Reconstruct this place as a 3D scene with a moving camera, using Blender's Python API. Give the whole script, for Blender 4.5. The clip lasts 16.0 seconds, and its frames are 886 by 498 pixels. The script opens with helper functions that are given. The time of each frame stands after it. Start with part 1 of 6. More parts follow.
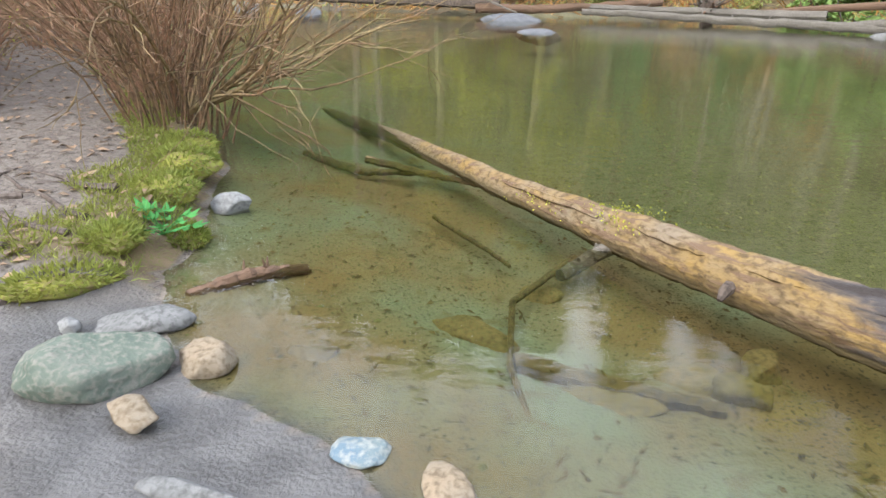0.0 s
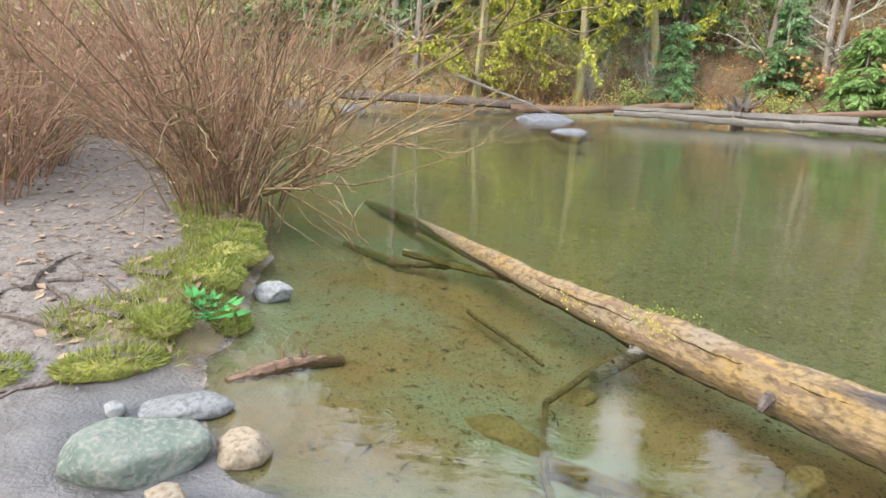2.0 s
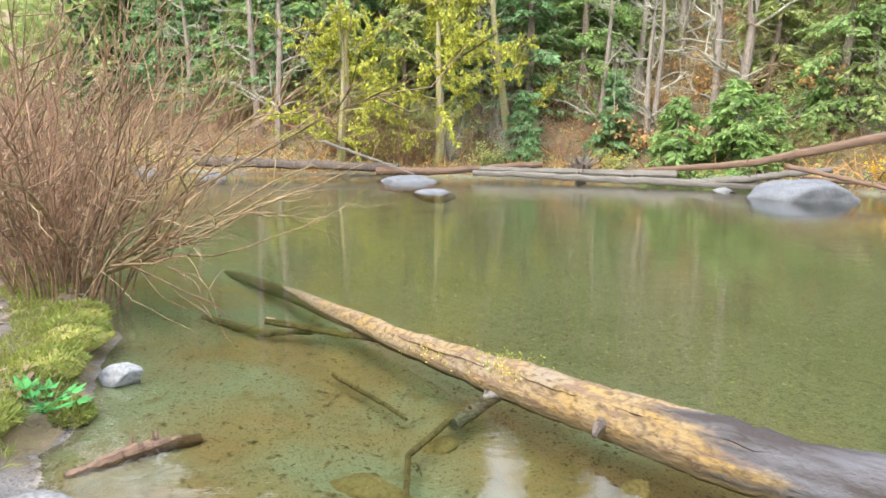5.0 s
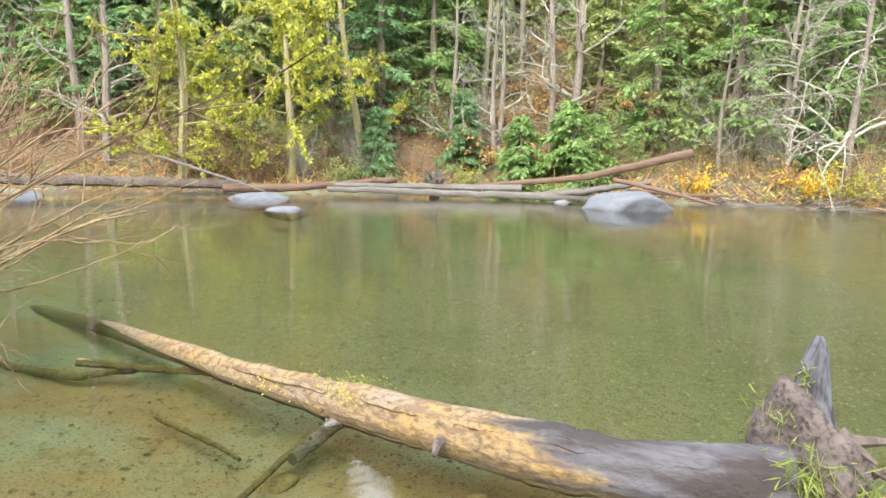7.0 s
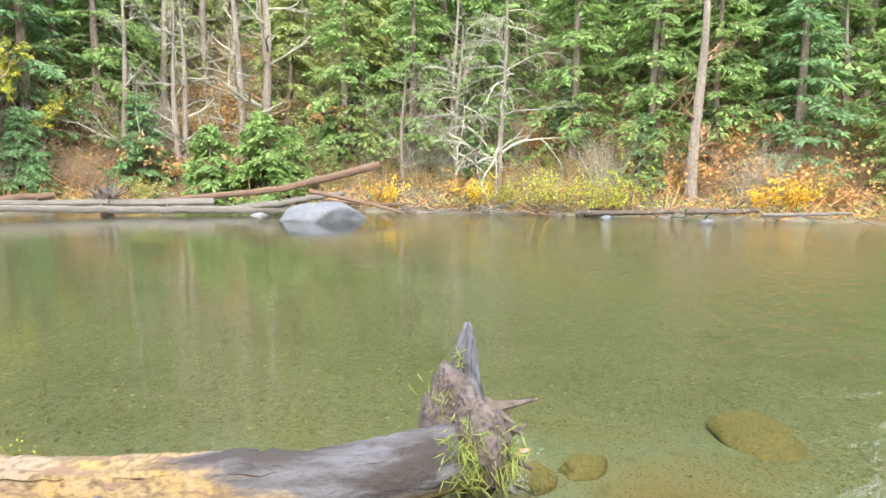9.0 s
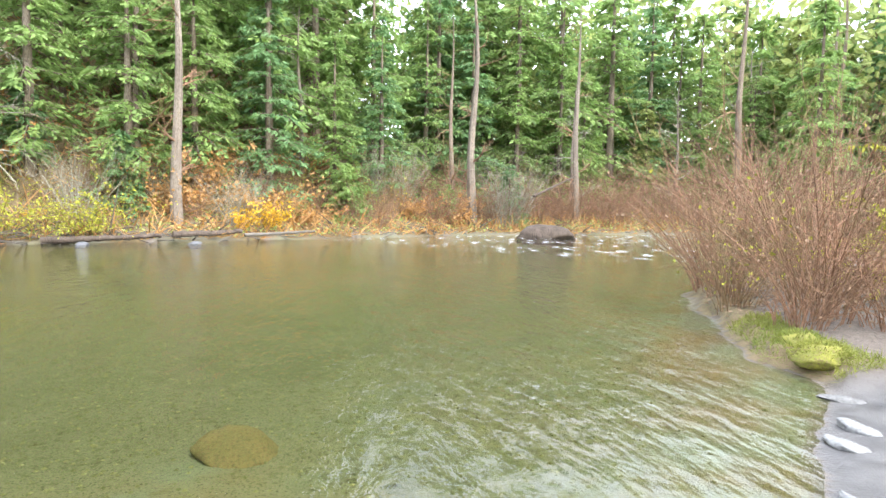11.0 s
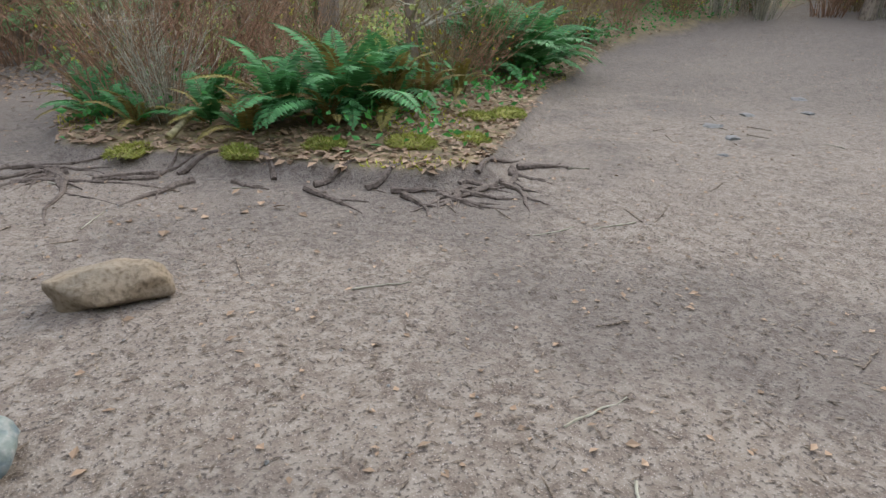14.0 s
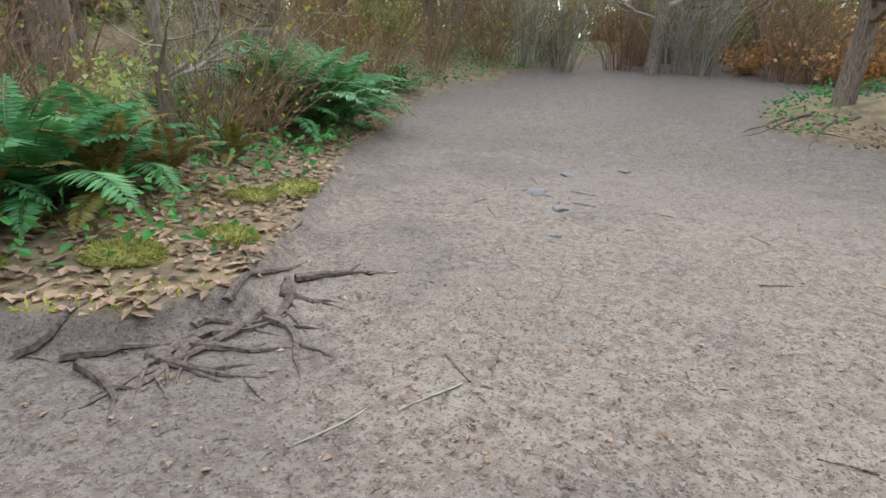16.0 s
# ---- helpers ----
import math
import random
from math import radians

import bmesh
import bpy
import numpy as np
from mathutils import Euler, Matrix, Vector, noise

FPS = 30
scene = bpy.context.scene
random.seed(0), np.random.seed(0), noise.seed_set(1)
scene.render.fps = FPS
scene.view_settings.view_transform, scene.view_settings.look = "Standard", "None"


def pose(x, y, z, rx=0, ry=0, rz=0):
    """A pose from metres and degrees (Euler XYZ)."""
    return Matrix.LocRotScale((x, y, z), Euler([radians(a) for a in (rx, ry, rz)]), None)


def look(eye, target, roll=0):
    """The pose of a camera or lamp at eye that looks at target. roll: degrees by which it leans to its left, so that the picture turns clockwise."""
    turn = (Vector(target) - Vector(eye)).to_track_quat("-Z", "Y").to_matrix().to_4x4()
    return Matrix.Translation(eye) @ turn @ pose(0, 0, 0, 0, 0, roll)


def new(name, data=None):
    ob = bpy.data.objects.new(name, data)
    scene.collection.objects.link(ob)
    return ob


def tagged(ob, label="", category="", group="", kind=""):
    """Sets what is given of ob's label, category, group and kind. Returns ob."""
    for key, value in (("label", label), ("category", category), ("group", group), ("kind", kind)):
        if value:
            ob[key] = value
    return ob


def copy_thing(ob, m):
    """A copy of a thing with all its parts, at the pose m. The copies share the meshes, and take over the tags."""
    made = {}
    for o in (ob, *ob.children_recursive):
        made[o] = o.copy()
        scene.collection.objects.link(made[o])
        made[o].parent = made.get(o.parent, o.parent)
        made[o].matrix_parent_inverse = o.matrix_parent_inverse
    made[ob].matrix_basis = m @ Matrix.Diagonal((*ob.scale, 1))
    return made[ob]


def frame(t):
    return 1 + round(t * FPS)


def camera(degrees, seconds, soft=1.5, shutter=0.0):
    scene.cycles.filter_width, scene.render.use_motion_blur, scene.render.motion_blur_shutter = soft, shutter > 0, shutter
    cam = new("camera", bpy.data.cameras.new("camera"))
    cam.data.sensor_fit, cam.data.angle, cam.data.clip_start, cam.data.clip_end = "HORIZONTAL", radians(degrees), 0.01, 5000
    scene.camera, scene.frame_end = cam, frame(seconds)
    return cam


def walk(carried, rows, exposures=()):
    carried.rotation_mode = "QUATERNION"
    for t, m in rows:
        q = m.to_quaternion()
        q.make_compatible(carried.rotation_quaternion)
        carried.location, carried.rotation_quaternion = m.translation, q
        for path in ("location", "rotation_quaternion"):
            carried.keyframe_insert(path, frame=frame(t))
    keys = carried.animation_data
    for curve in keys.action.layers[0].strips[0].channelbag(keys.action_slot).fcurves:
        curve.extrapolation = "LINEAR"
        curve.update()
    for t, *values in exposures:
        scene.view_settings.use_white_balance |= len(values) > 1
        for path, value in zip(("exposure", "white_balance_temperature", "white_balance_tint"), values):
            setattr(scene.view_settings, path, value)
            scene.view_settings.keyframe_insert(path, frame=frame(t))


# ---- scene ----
cam = camera(75.1, 16.0, shutter=0.0)
EXPOSURES = [(0, 0.95), (3, 1.3), (5.5, 1.44), (10, 1.62), (12.5, 1.1), (13.5, 0.2), (16, 0.45)]
PATH = [
    (0, (-0.255, 0.189, 1.4), (-0.246, 1.999, 0.549), 1.3),
    (0.5, (-0.25, 0.2, 1.385), (-0.165, 1.945, 0.412), 1.3),
    (1, (-0.23, 0.206, 1.389), (-0.122, 1.957, 0.428), 1.0),
    (1.5, (-0.244, 0.183, 1.413), (-0.209, 1.994, 0.566), 1.5),
    (2, (-0.281, 0.129, 1.473), (-0.39, 2.043, 0.903), 2.0),
    (2.5, (-0.233, 0.038, 1.541), (-0.315, 1.973, 1.043), 1.4),
    (3, (-0.218, 0.047, 1.502), (-0.056, 1.972, 0.987), 1.6),
    (5.5, (-0.132, -0.092, 1.539), (0.283, 1.835, 1.199), 0.7),
    (6, (-0.083, -0.128, 1.549), (0.556, 1.729, 1.168), 0.9),
    (6.5, (-0.037, -0.106, 1.547), (0.685, 1.722, 1.179), 0.9),
    (7, (-0.003, -0.01, 1.547), (0.774, 1.809, 1.248), 1.0),
    (7.5, (0.034, -0.045, 1.556), (1.054, 1.65, 1.264), 0.9),
    (8, (0.025, -0.094, 1.567), (1.062, 1.595, 1.302), 0.9),
    (8.5, (0.06, -0.113, 1.558), (1.32, 1.41, 1.255), 0.8),
    (9, (0.161, -0.069, 1.543), (1.726, 1.151, 1.299), 0.7),
    (9.5, (0.162, -0.153, 1.564), (1.984, 0.644, 1.355), 0.7),
    (10, (0.071, -0.255, 1.581), (2.053, -0.063, 1.394), 0.4),
    (12.5, (0.4, -0.1, 1.6), (2.033, -1.218, 1.315), 1.0),
    (13, (0.36, 0.28, 1.6), (1.142, -1.502, 1.140), 1.2),
    (13.5, (0.058, 0.021, 1.566), (-0.103, -1.851, 0.881), 0.4),
    (14, (-0.112, -0.131, 1.536), (-0.836, -1.836, 0.783), 2.0),
    (14.5, (-0.26, -0.386, 1.527), (-1.386, -1.859, 0.777), 2.9),
    (15, (-0.587, -0.676, 1.53), (-1.859, -2.05, 0.827), 3.3),
    (15.5, (-0.931, -1.019, 1.579), (-2.223, -2.405, 0.939), 3.6),
    (16, (-1.262, -1.44, 1.62), (-2.49, -2.9, 1.017), 3.7),
]
# eye, target, roll for each moment of the walk
walk(cam, [(t, look(e, g, r)) for t, e, g, r in PATH], EXPOSURES)

# ---------------------------------------------------------------- light
world = bpy.data.worlds.new("sky")
scene.world = world
world.use_nodes = True
wn, wl = world.node_tree.nodes, world.node_tree.links
wn.clear()
sky = wn.new("ShaderNodeTexSky")
sky.sky_type, sky.sun_disc = "NISHITA", False
sky.sun_elevation, sky.sun_rotation = radians(38), radians(229)
wco = wn.new("ShaderNodeTexCoord")
cloud = wn.new("ShaderNodeTexNoise")
cloud.inputs["Scale"].default_value, cloud.inputs["Detail"].default_value = 2.6, 7
cramp = wn.new("ShaderNodeValToRGB")
cramp.color_ramp.elements[0].position, cramp.color_ramp.elements[1].position = 0.26, 0.52
cmix = wn.new("ShaderNodeMixRGB")
cmix.inputs["Color2"].default_value = (11.8, 12.7, 14.8, 1)
wbg = wn.new("ShaderNodeBackground")
wbg.inputs["Strength"].default_value = 0.15
wout = wn.new("ShaderNodeOutputWorld")
wl.new(wco.outputs["Generated"], cloud.inputs["Vector"])
wl.new(cloud.outputs["Fac"], cramp.inputs["Fac"])
wl.new(cramp.outputs["Color"], cmix.inputs["Fac"])
wl.new(sky.outputs["Color"], cmix.inputs["Color1"])
wl.new(cmix.outputs["Color"], wbg.inputs["Color"])
wl.new(wbg.outputs["Background"], wout.inputs["Surface"])
sun = new("sun", bpy.data.lights.new("sun", "SUN"))
sun.data.energy, sun.data.angle, sun.data.color = 2.2, radians(26), (1.0, 0.94, 0.82)
sun.matrix_world = look((-30, -26, 34), (0, 0, 0))

# ---------------------------------------------------------------- materials
RNG = np.random.default_rng(7)


def mat(name, a, b, c=None, scale=3.0, fine=40.0, rough=0.85, bump=0.3, vary="", trans=0.0, stretch=(1, 1, 1), coord="Object", spec=0.3):
    """A two-scale procedural surface: a and b mix in patches, c comes in as fine grain."""
    m = bpy.data.materials.new(name)
    m.use_nodes = True
    n, k = m.node_tree.nodes, m.node_tree.links
    n.clear()
    out = n.new("ShaderNodeOutputMaterial")
    co = n.new("ShaderNodeTexCoord")
    mp = n.new("ShaderNodeMapping")
    mp.inputs["Scale"].default_value = stretch
    if coord == "World":
        geo = n.new("ShaderNodeNewGeometry")
        k.new(geo.outputs["Position"], mp.inputs["Vector"])
    else:
        k.new(co.outputs[coord], mp.inputs["Vector"])
    big = n.new("ShaderNodeTexNoise")
    big.inputs["Scale"].default_value, big.inputs["Detail"].default_value = scale, 5
    small = n.new("ShaderNodeTexNoise")
    small.inputs["Scale"].default_value, small.inputs["Detail"].default_value = fine, 6
    for t in (big, small):
        k.new(mp.outputs["Vector"], t.inputs["Vector"])
    r1 = n.new("ShaderNodeValToRGB")
    r1.color_ramp.elements[0].position, r1.color_ramp.elements[1].position = 0.36, 0.64
    k.new(big.outputs["Fac"], r1.inputs["Fac"])
    r2 = n.new("ShaderNodeValToRGB")
    r2.color_ramp.elements[0].position, r2.color_ramp.elements[1].position = 0.45, 0.68
    k.new(small.outputs["Fac"], r2.inputs["Fac"])
    m1 = n.new("ShaderNodeMixRGB")
    m1.inputs["Color1"].default_value, m1.inputs["Color2"].default_value = (*a, 1), (*b, 1)
    k.new(r1.outputs["Color"], m1.inputs["Fac"])
    m2 = n.new("ShaderNodeMixRGB")
    m2.inputs["Color2"].default_value = (*(c or tuple(v * 0.6 for v in a)), 1)
    k.new(m1.outputs["Color"], m2.inputs["Color1"])
    k.new(r2.outputs["Color"], m2.inputs["Fac"])
    col = m2.outputs["Color"]
    if vary:
        src = n.new("ShaderNodeObjectInfo") if vary == "object" else n.new("ShaderNodeNewGeometry")
        rnd = src.outputs["Random" if vary == "object" else "Random Per Island"]
        rg = n.new("ShaderNodeMapRange")
        rg.inputs["To Min"].default_value, rg.inputs["To Max"].default_value = 0.75, 1.45
        k.new(rnd, rg.inputs["Value"])
        hs = n.new("ShaderNodeHueSaturation")
        k.new(rg.outputs["Result"], hs.inputs["Value"])
        k.new(col, hs.inputs["Color"])
        col = hs.outputs["Color"]
    bs = n.new("ShaderNodeBsdfPrincipled")
    bs.inputs["Roughness"].default_value = rough
    bs.inputs["Specular IOR Level"].default_value = spec
    k.new(col, bs.inputs["Base Color"])
    if bump:
        bp = n.new("ShaderNodeBump")
        bp.inputs["Strength"].default_value, bp.inputs["Distance"].default_value = bump, 0.02
        k.new(small.outputs["Fac"], bp.inputs["Height"])
        k.new(bp.outputs["Normal"], bs.inputs["Normal"])
    sh = bs.outputs["BSDF"]
    if trans:
        tr = n.new("ShaderNodeBsdfTranslucent")
        k.new(col, tr.inputs["Color"])
        mx = n.new("ShaderNodeMixShader")
        mx.inputs["Fac"].default_value = trans
        k.new(sh, mx.inputs[1])
        k.new(tr.outputs["BSDF"], mx.inputs[2])
        sh = mx.outputs["Shader"]
    k.new(sh, out.inputs["Surface"])
    return m


def leafmat(name, a, b, trans=0.35):
    return mat(name, a, b, tuple(v * 0.75 for v in a), scale=0.9, fine=9, rough=0.6, bump=0, vary="island", trans=trans, coord="World")


def ground_material():
    """River bed under the waterline, wet silt along it, trodden earth and leaf-strewn soil above."""
    m = bpy.data.materials.new("earth")
    m.use_nodes = True
    n, k = m.node_tree.nodes, m.node_tree.links
    bs = n["Principled BSDF"]
    geo = n.new("ShaderNodeNewGeometry")
    attr = n.new("ShaderNodeAttribute")
    attr.attribute_name = "cover"
    sep = n.new("ShaderNodeSeparateColor")
    k.new(attr.outputs["Color"], sep.inputs["Color"])

    def tex(kind, scale, detail=5):
        t = n.new(kind)
        t.inputs["Scale"].default_value = scale
        if "Detail" in t.inputs:
            t.inputs["Detail"].default_value = detail
        k.new(geo.outputs["Position"], t.inputs["Vector"])
        return t

    def ramp(src, lo, hi):
        r = n.new("ShaderNodeValToRGB")
        r.color_ramp.elements[0].position, r.color_ramp.elements[1].position = lo, hi
        k.new(src, r.inputs["Fac"])
        return r.outputs["Color"]

    def mix(fac, a, b):
        x = n.new("ShaderNodeMixRGB")
        for s, v in (("Fac", fac), ("Color1", a), ("Color2", b)):
            if isinstance(v, tuple):
                x.inputs[s].default_value = (*v, 1)
            elif isinstance(v, float):
                x.inputs[s].default_value = v
            else:
                k.new(v, x.inputs[s])
        return x.outputs["Color"]

    big, mid, fine, grit = tex("ShaderNodeTexNoise", 0.7), tex("ShaderNodeTexNoise", 5.0, 8), tex("ShaderNodeTexNoise", 55.0, 9), tex("ShaderNodeTexNoise", 150.0, 3)
    peb = tex("ShaderNodeTexVoronoi", 9.0)
    peb2 = tex("ShaderNodeTexVoronoi", 19.0)
    # trodden earth, grey-brown with dark chips and pale grit
    earth = mix(ramp(mid.outputs["Fac"], 0.35, 0.65), (0.113, 0.085, 0.065), (0.176, 0.141, 0.111))
    clod = tex("ShaderNodeTexNoise", 17.0, 7)
    earth = mix(ramp(clod.outputs["Fac"], 0.42, 0.62), earth, (0.215, 0.183, 0.15))
    earth = mix(ramp(big.outputs["Fac"], 0.5, 0.8), earth, (0.17, 0.138, 0.112))
    earth = mix(ramp(fine.outputs["Fac"], 0.53, 0.66), earth, (0.055, 0.042, 0.034))
    earth = mix(ramp(grit.outputs["Fac"], 0.60, 0.70), earth, (0.34, 0.30, 0.265))
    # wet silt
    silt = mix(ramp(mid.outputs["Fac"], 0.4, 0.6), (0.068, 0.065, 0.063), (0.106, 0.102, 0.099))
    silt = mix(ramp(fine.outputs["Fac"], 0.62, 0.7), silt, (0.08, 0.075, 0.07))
    # shallow bed: tan sand to grey-green silt, stained leaves
    shallow = mix(ramp(big.outputs["Fac"], 0.42, 0.58), (0.24, 0.168, 0.078), (0.215, 0.24, 0.165))
    shallow = mix(ramp(fine.outputs["Fac"], 0.55, 0.68), shallow, (0.085, 0.07, 0.036))
    shallow = mix(ramp(mid.outputs["Fac"], 0.58, 0.72), shallow, (0.17, 0.135, 0.062))
    # deeper bed: olive algae over pebbles
    stone = mix(ramp(peb.outputs["Color"], 0.2, 0.8), (0.03, 0.032, 0.012), (0.12, 0.116, 0.05))
    stone = mix(ramp(peb2.outputs["Color"], 0.6, 0.85), stone, (0.2, 0.19, 0.11))
    stone = mix(ramp(fine.outputs["Fac"], 0.52, 0.66), stone, (0.035, 0.037, 0.014))
    stone = mix(ramp(big.outputs["Fac"], 0.5, 0.95), stone, (0.09, 0.09, 0.036))
    soil = mix(ramp(mid.outputs["Fac"], 0.4, 0.6), (0.10, 0.07, 0.045), (0.20, 0.14, 0.08))
    soil = mix(ramp(fine.outputs["Fac"], 0.5, 0.65), soil, (0.15, 0.15, 0.045))
    bed = mix(sep.outputs["Green"], shallow, stone)
    # darker earth, for damp patches and for shade painted in by zone
    damp_shade = mix(0.42, earth, (0.05, 0.042, 0.04))
    land = mix(ramp(sep.outputs["Blue"], 0.0, 0.5), earth, damp_shade)
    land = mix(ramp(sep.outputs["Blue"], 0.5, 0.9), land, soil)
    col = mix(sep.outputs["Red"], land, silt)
    al = attr.outputs["Alpha"]
    col = mix(al, col, bed)
    k.new(col, bs.inputs["Base Color"])
    rr = n.new("ShaderNodeMapRange")
    rr.inputs["To Min"].default_value, rr.inputs["To Max"].default_value = 0.92, 0.42
    k.new(sep.outputs["Red"], rr.inputs["Value"])
    k.new(rr.outputs["Result"], bs.inputs["Roughness"])
    hb = n.new("ShaderNodeMath")
    hb.operation = "ADD"
    k.new(fine.outputs["Fac"], hb.inputs[0])
    k.new(mid.outputs["Fac"], hb.inputs[1])
    bp = n.new("ShaderNodeBump")
    bp.inputs["Strength"].default_value, bp.inputs["Distance"].default_value = 0.5, 0.03
    k.new(hb.outputs["Value"], bp.inputs["Height"])
    k.new(bp.outputs["Normal"], bs.inputs["Normal"])
    return m


def water_material():
    """Clear greenish water: it lets light through and mirrors by the angle, over small ripples."""
    m = bpy.data.materials.new("river_water")
    m.use_nodes = True
    n, k = m.node_tree.nodes, m.node_tree.links
    n.clear()
    out = n.new("ShaderNodeOutputMaterial")
    geo = n.new("ShaderNodeNewGeometry")
    mp = n.new("ShaderNodeMapping")
    mp.inputs["Rotation"].default_value = (0, 0, radians(35))
    mp.inputs["Scale"].default_value = (1.0, 2.6, 1)
    k.new(geo.outputs["Position"], mp.inputs["Vector"])
    n1, n2 = n.new("ShaderNodeTexNoise"), n.new("ShaderNodeTexNoise")
    n1.inputs["Scale"].default_value, n1.inputs["Detail"].default_value = 2.2, 5
    n2.inputs["Scale"].default_value, n2.inputs["Detail"].default_value = 0.22, 2
    k.new(mp.outputs["Vector"], n1.inputs["Vector"])
    k.new(mp.outputs["Vector"], n2.inputs["Vector"])
    # the current ruffles the open river; the pool behind the log lies still
    sx = n.new("ShaderNodeSeparateXYZ")
    k.new(geo.outputs["Position"], sx.inputs["Vector"])
    ruf = n.new("ShaderNodeMapRange")
    ruf.inputs["From Min"].default_value, ruf.inputs["From Max"].default_value = 1.2, 6.0
    ruf.inputs["To Min"].default_value, ruf.inputs["To Max"].default_value = 0.025, 0.22
    dif = n.new("ShaderNodeMath")
    dif.operation = "SUBTRACT"
    k.new(sx.outputs["X"], dif.inputs[0])
    k.new(sx.outputs["Y"], dif.inputs[1])
    k.new(dif.outputs["Value"], ruf.inputs["Value"])
    mu = n.new("ShaderNodeMath")
    mu.operation = "MULTIPLY"
    k.new(n1.outputs["Fac"], mu.inputs[0])
    k.new(n2.outputs["Fac"], mu.inputs[1])
    bp = n.new("ShaderNodeBump")
    bp.inputs["Distance"].default_value = 0.5
    k.new(ruf.outputs["Result"], bp.inputs["Strength"])
    k.new(mu.outputs["Value"], bp.inputs["Height"])
    tr = n.new("ShaderNodeBsdfTransparent")
    tr.inputs["Color"].default_value = (0.805, 0.825, 0.67, 1)
    gl = n.new("ShaderNodeBsdfGlossy")
    gl.inputs["Roughness"].default_value = 0.03
    gl.inputs["Color"].default_value = (1, 1, 1, 1)
    fr = n.new("ShaderNodeFresnel")
    fr.inputs["IOR"].default_value = 1.42
    for s in (gl, fr):
        k.new(bp.outputs["Normal"], s.inputs["Normal"])
    mx = n.new("ShaderNodeMixShader")
    k.new(fr.outputs["Fac"], mx.inputs["Fac"])
    k.new(tr.outputs["BSDF"], mx.inputs[1])
    k.new(gl.outputs["BSDF"], mx.inputs[2])
    # broken white water at the rapid downstream
    foam = n.new("ShaderNodeBsdfDiffuse")
    foam.inputs["Color"].default_value = (0.8, 0.84, 0.86, 1)
    zone = n.new("ShaderNodeMapRange")
    zone.inputs["From Min"].default_value, zone.inputs["From Max"].default_value = 25, 30
    k.new(dif.outputs["Value"], zone.inputs["Value"])
    n3 = n.new("ShaderNodeTexNoise")
    n3.inputs["Scale"].default_value, n3.inputs["Detail"].default_value = 0.8, 8
    k.new(mp.outputs["Vector"], n3.inputs["Vector"])
    cut = n.new("ShaderNodeMapRange")
    cut.inputs["From Min"].default_value, cut.inputs["From Max"].default_value = 0.57, 0.75
    k.new(n3.outputs["Fac"], cut.inputs["Value"])
    zf = n.new("ShaderNodeMath")
    zf.operation = "MULTIPLY"
    k.new(zone.outputs["Result"], zf.inputs[0])
    k.new(cut.outputs["Result"], zf.inputs[1])
    fm = n.new("ShaderNodeMixShader")
    k.new(zf.outputs["Value"], fm.inputs["Fac"])
    k.new(mx.outputs["Shader"], fm.inputs[1])
    k.new(foam.outputs["BSDF"], fm.inputs[2])
    k.new(fm.outputs["Shader"], out.inputs["Surface"])
    return m


M_EARTH, M_WATER = ground_material(), water_material()
M_BARK = mat("bark_grey_brown", (0.16, 0.12, 0.09), (0.26, 0.21, 0.16), (0.08, 0.06, 0.045), 3, 30, stretch=(1, 1, 0.25), bump=0.8, coord="World")
M_BARKPALE = mat("bark_pale", (0.27, 0.225, 0.18), (0.19, 0.155, 0.125), (0.11, 0.09, 0.07), 2, 25, stretch=(1, 1, 0.3), bump=0.6, coord="World")
M_BARKDARK = mat("bark_dark_wet", (0.085, 0.065, 0.05), (0.13, 0.10, 0.08), (0.04, 0.03, 0.025), 3, 30, stretch=(1, 1, 0.25), bump=0.8, coord="World")
M_ROOT = mat("root_bark", (0.105, 0.08, 0.066), (0.15, 0.12, 0.1), (0.05, 0.038, 0.03), 4, 35, bump=0.8, coord="World")
M_BARKMOSS = mat("bark_mossy", (0.30, 0.27, 0.08), (0.30, 0.26, 0.18), (0.14, 0.12, 0.06), 2.5, 25, bump=0.8, coord="World")
M_TWIG = mat("twig_red_brown", (0.30, 0.165, 0.105), (0.23, 0.145, 0.09), (0.14, 0.09, 0.055), 2, 20, vary="island", bump=0.1, coord="World")
M_TWIGOLIVE = mat("twig_olive", (0.21, 0.17, 0.08), (0.26, 0.16, 0.09), (0.11, 0.08, 0.045), 2, 20, vary="island", bump=0.1, coord="World")
M_TWIGGREY = mat("twig_pale_grey", (0.33, 0.315, 0.255), (0.27, 0.255, 0.19), (0.17, 0.155, 0.115), 2, 20, vary="island", bump=0.1, coord="World")
M_TWIGORANGE = mat("dead_bracken", (0.52, 0.28, 0.09), (0.40, 0.25, 0.12), (0.30, 0.17, 0.07), 1.2, 12, vary="island", bump=0, trans=0.2, coord="World")
M_MOSS = mat("moss_yellow_green", (0.46, 0.43, 0.05), (0.31, 0.33, 0.05), (0.20, 0.22, 0.04), 4, 50, bump=0.8, vary="island", trans=0.2, coord="World")
M_CUSHION = mat("moss_cushion", (0.33, 0.33, 0.06), (0.22, 0.24, 0.05), (0.22, 0.16, 0.08), 9, 50, bump=0.8, vary="island", trans=0.1, coord="World")
M_WILLOW = mat("willow_stems", (0.23, 0.135, 0.08), (0.16, 0.11, 0.06), (0.09, 0.065, 0.04), 2, 20, vary="island", bump=0.1, coord="World")
M_GRASS = leafmat("bank_grass", (0.26, 0.27, 0.06), (0.15, 0.20, 0.045))
M_NEEDLE = leafmat("cedar_green", (0.27, 0.38, 0.12), (0.18, 0.29, 0.095), 0.5)
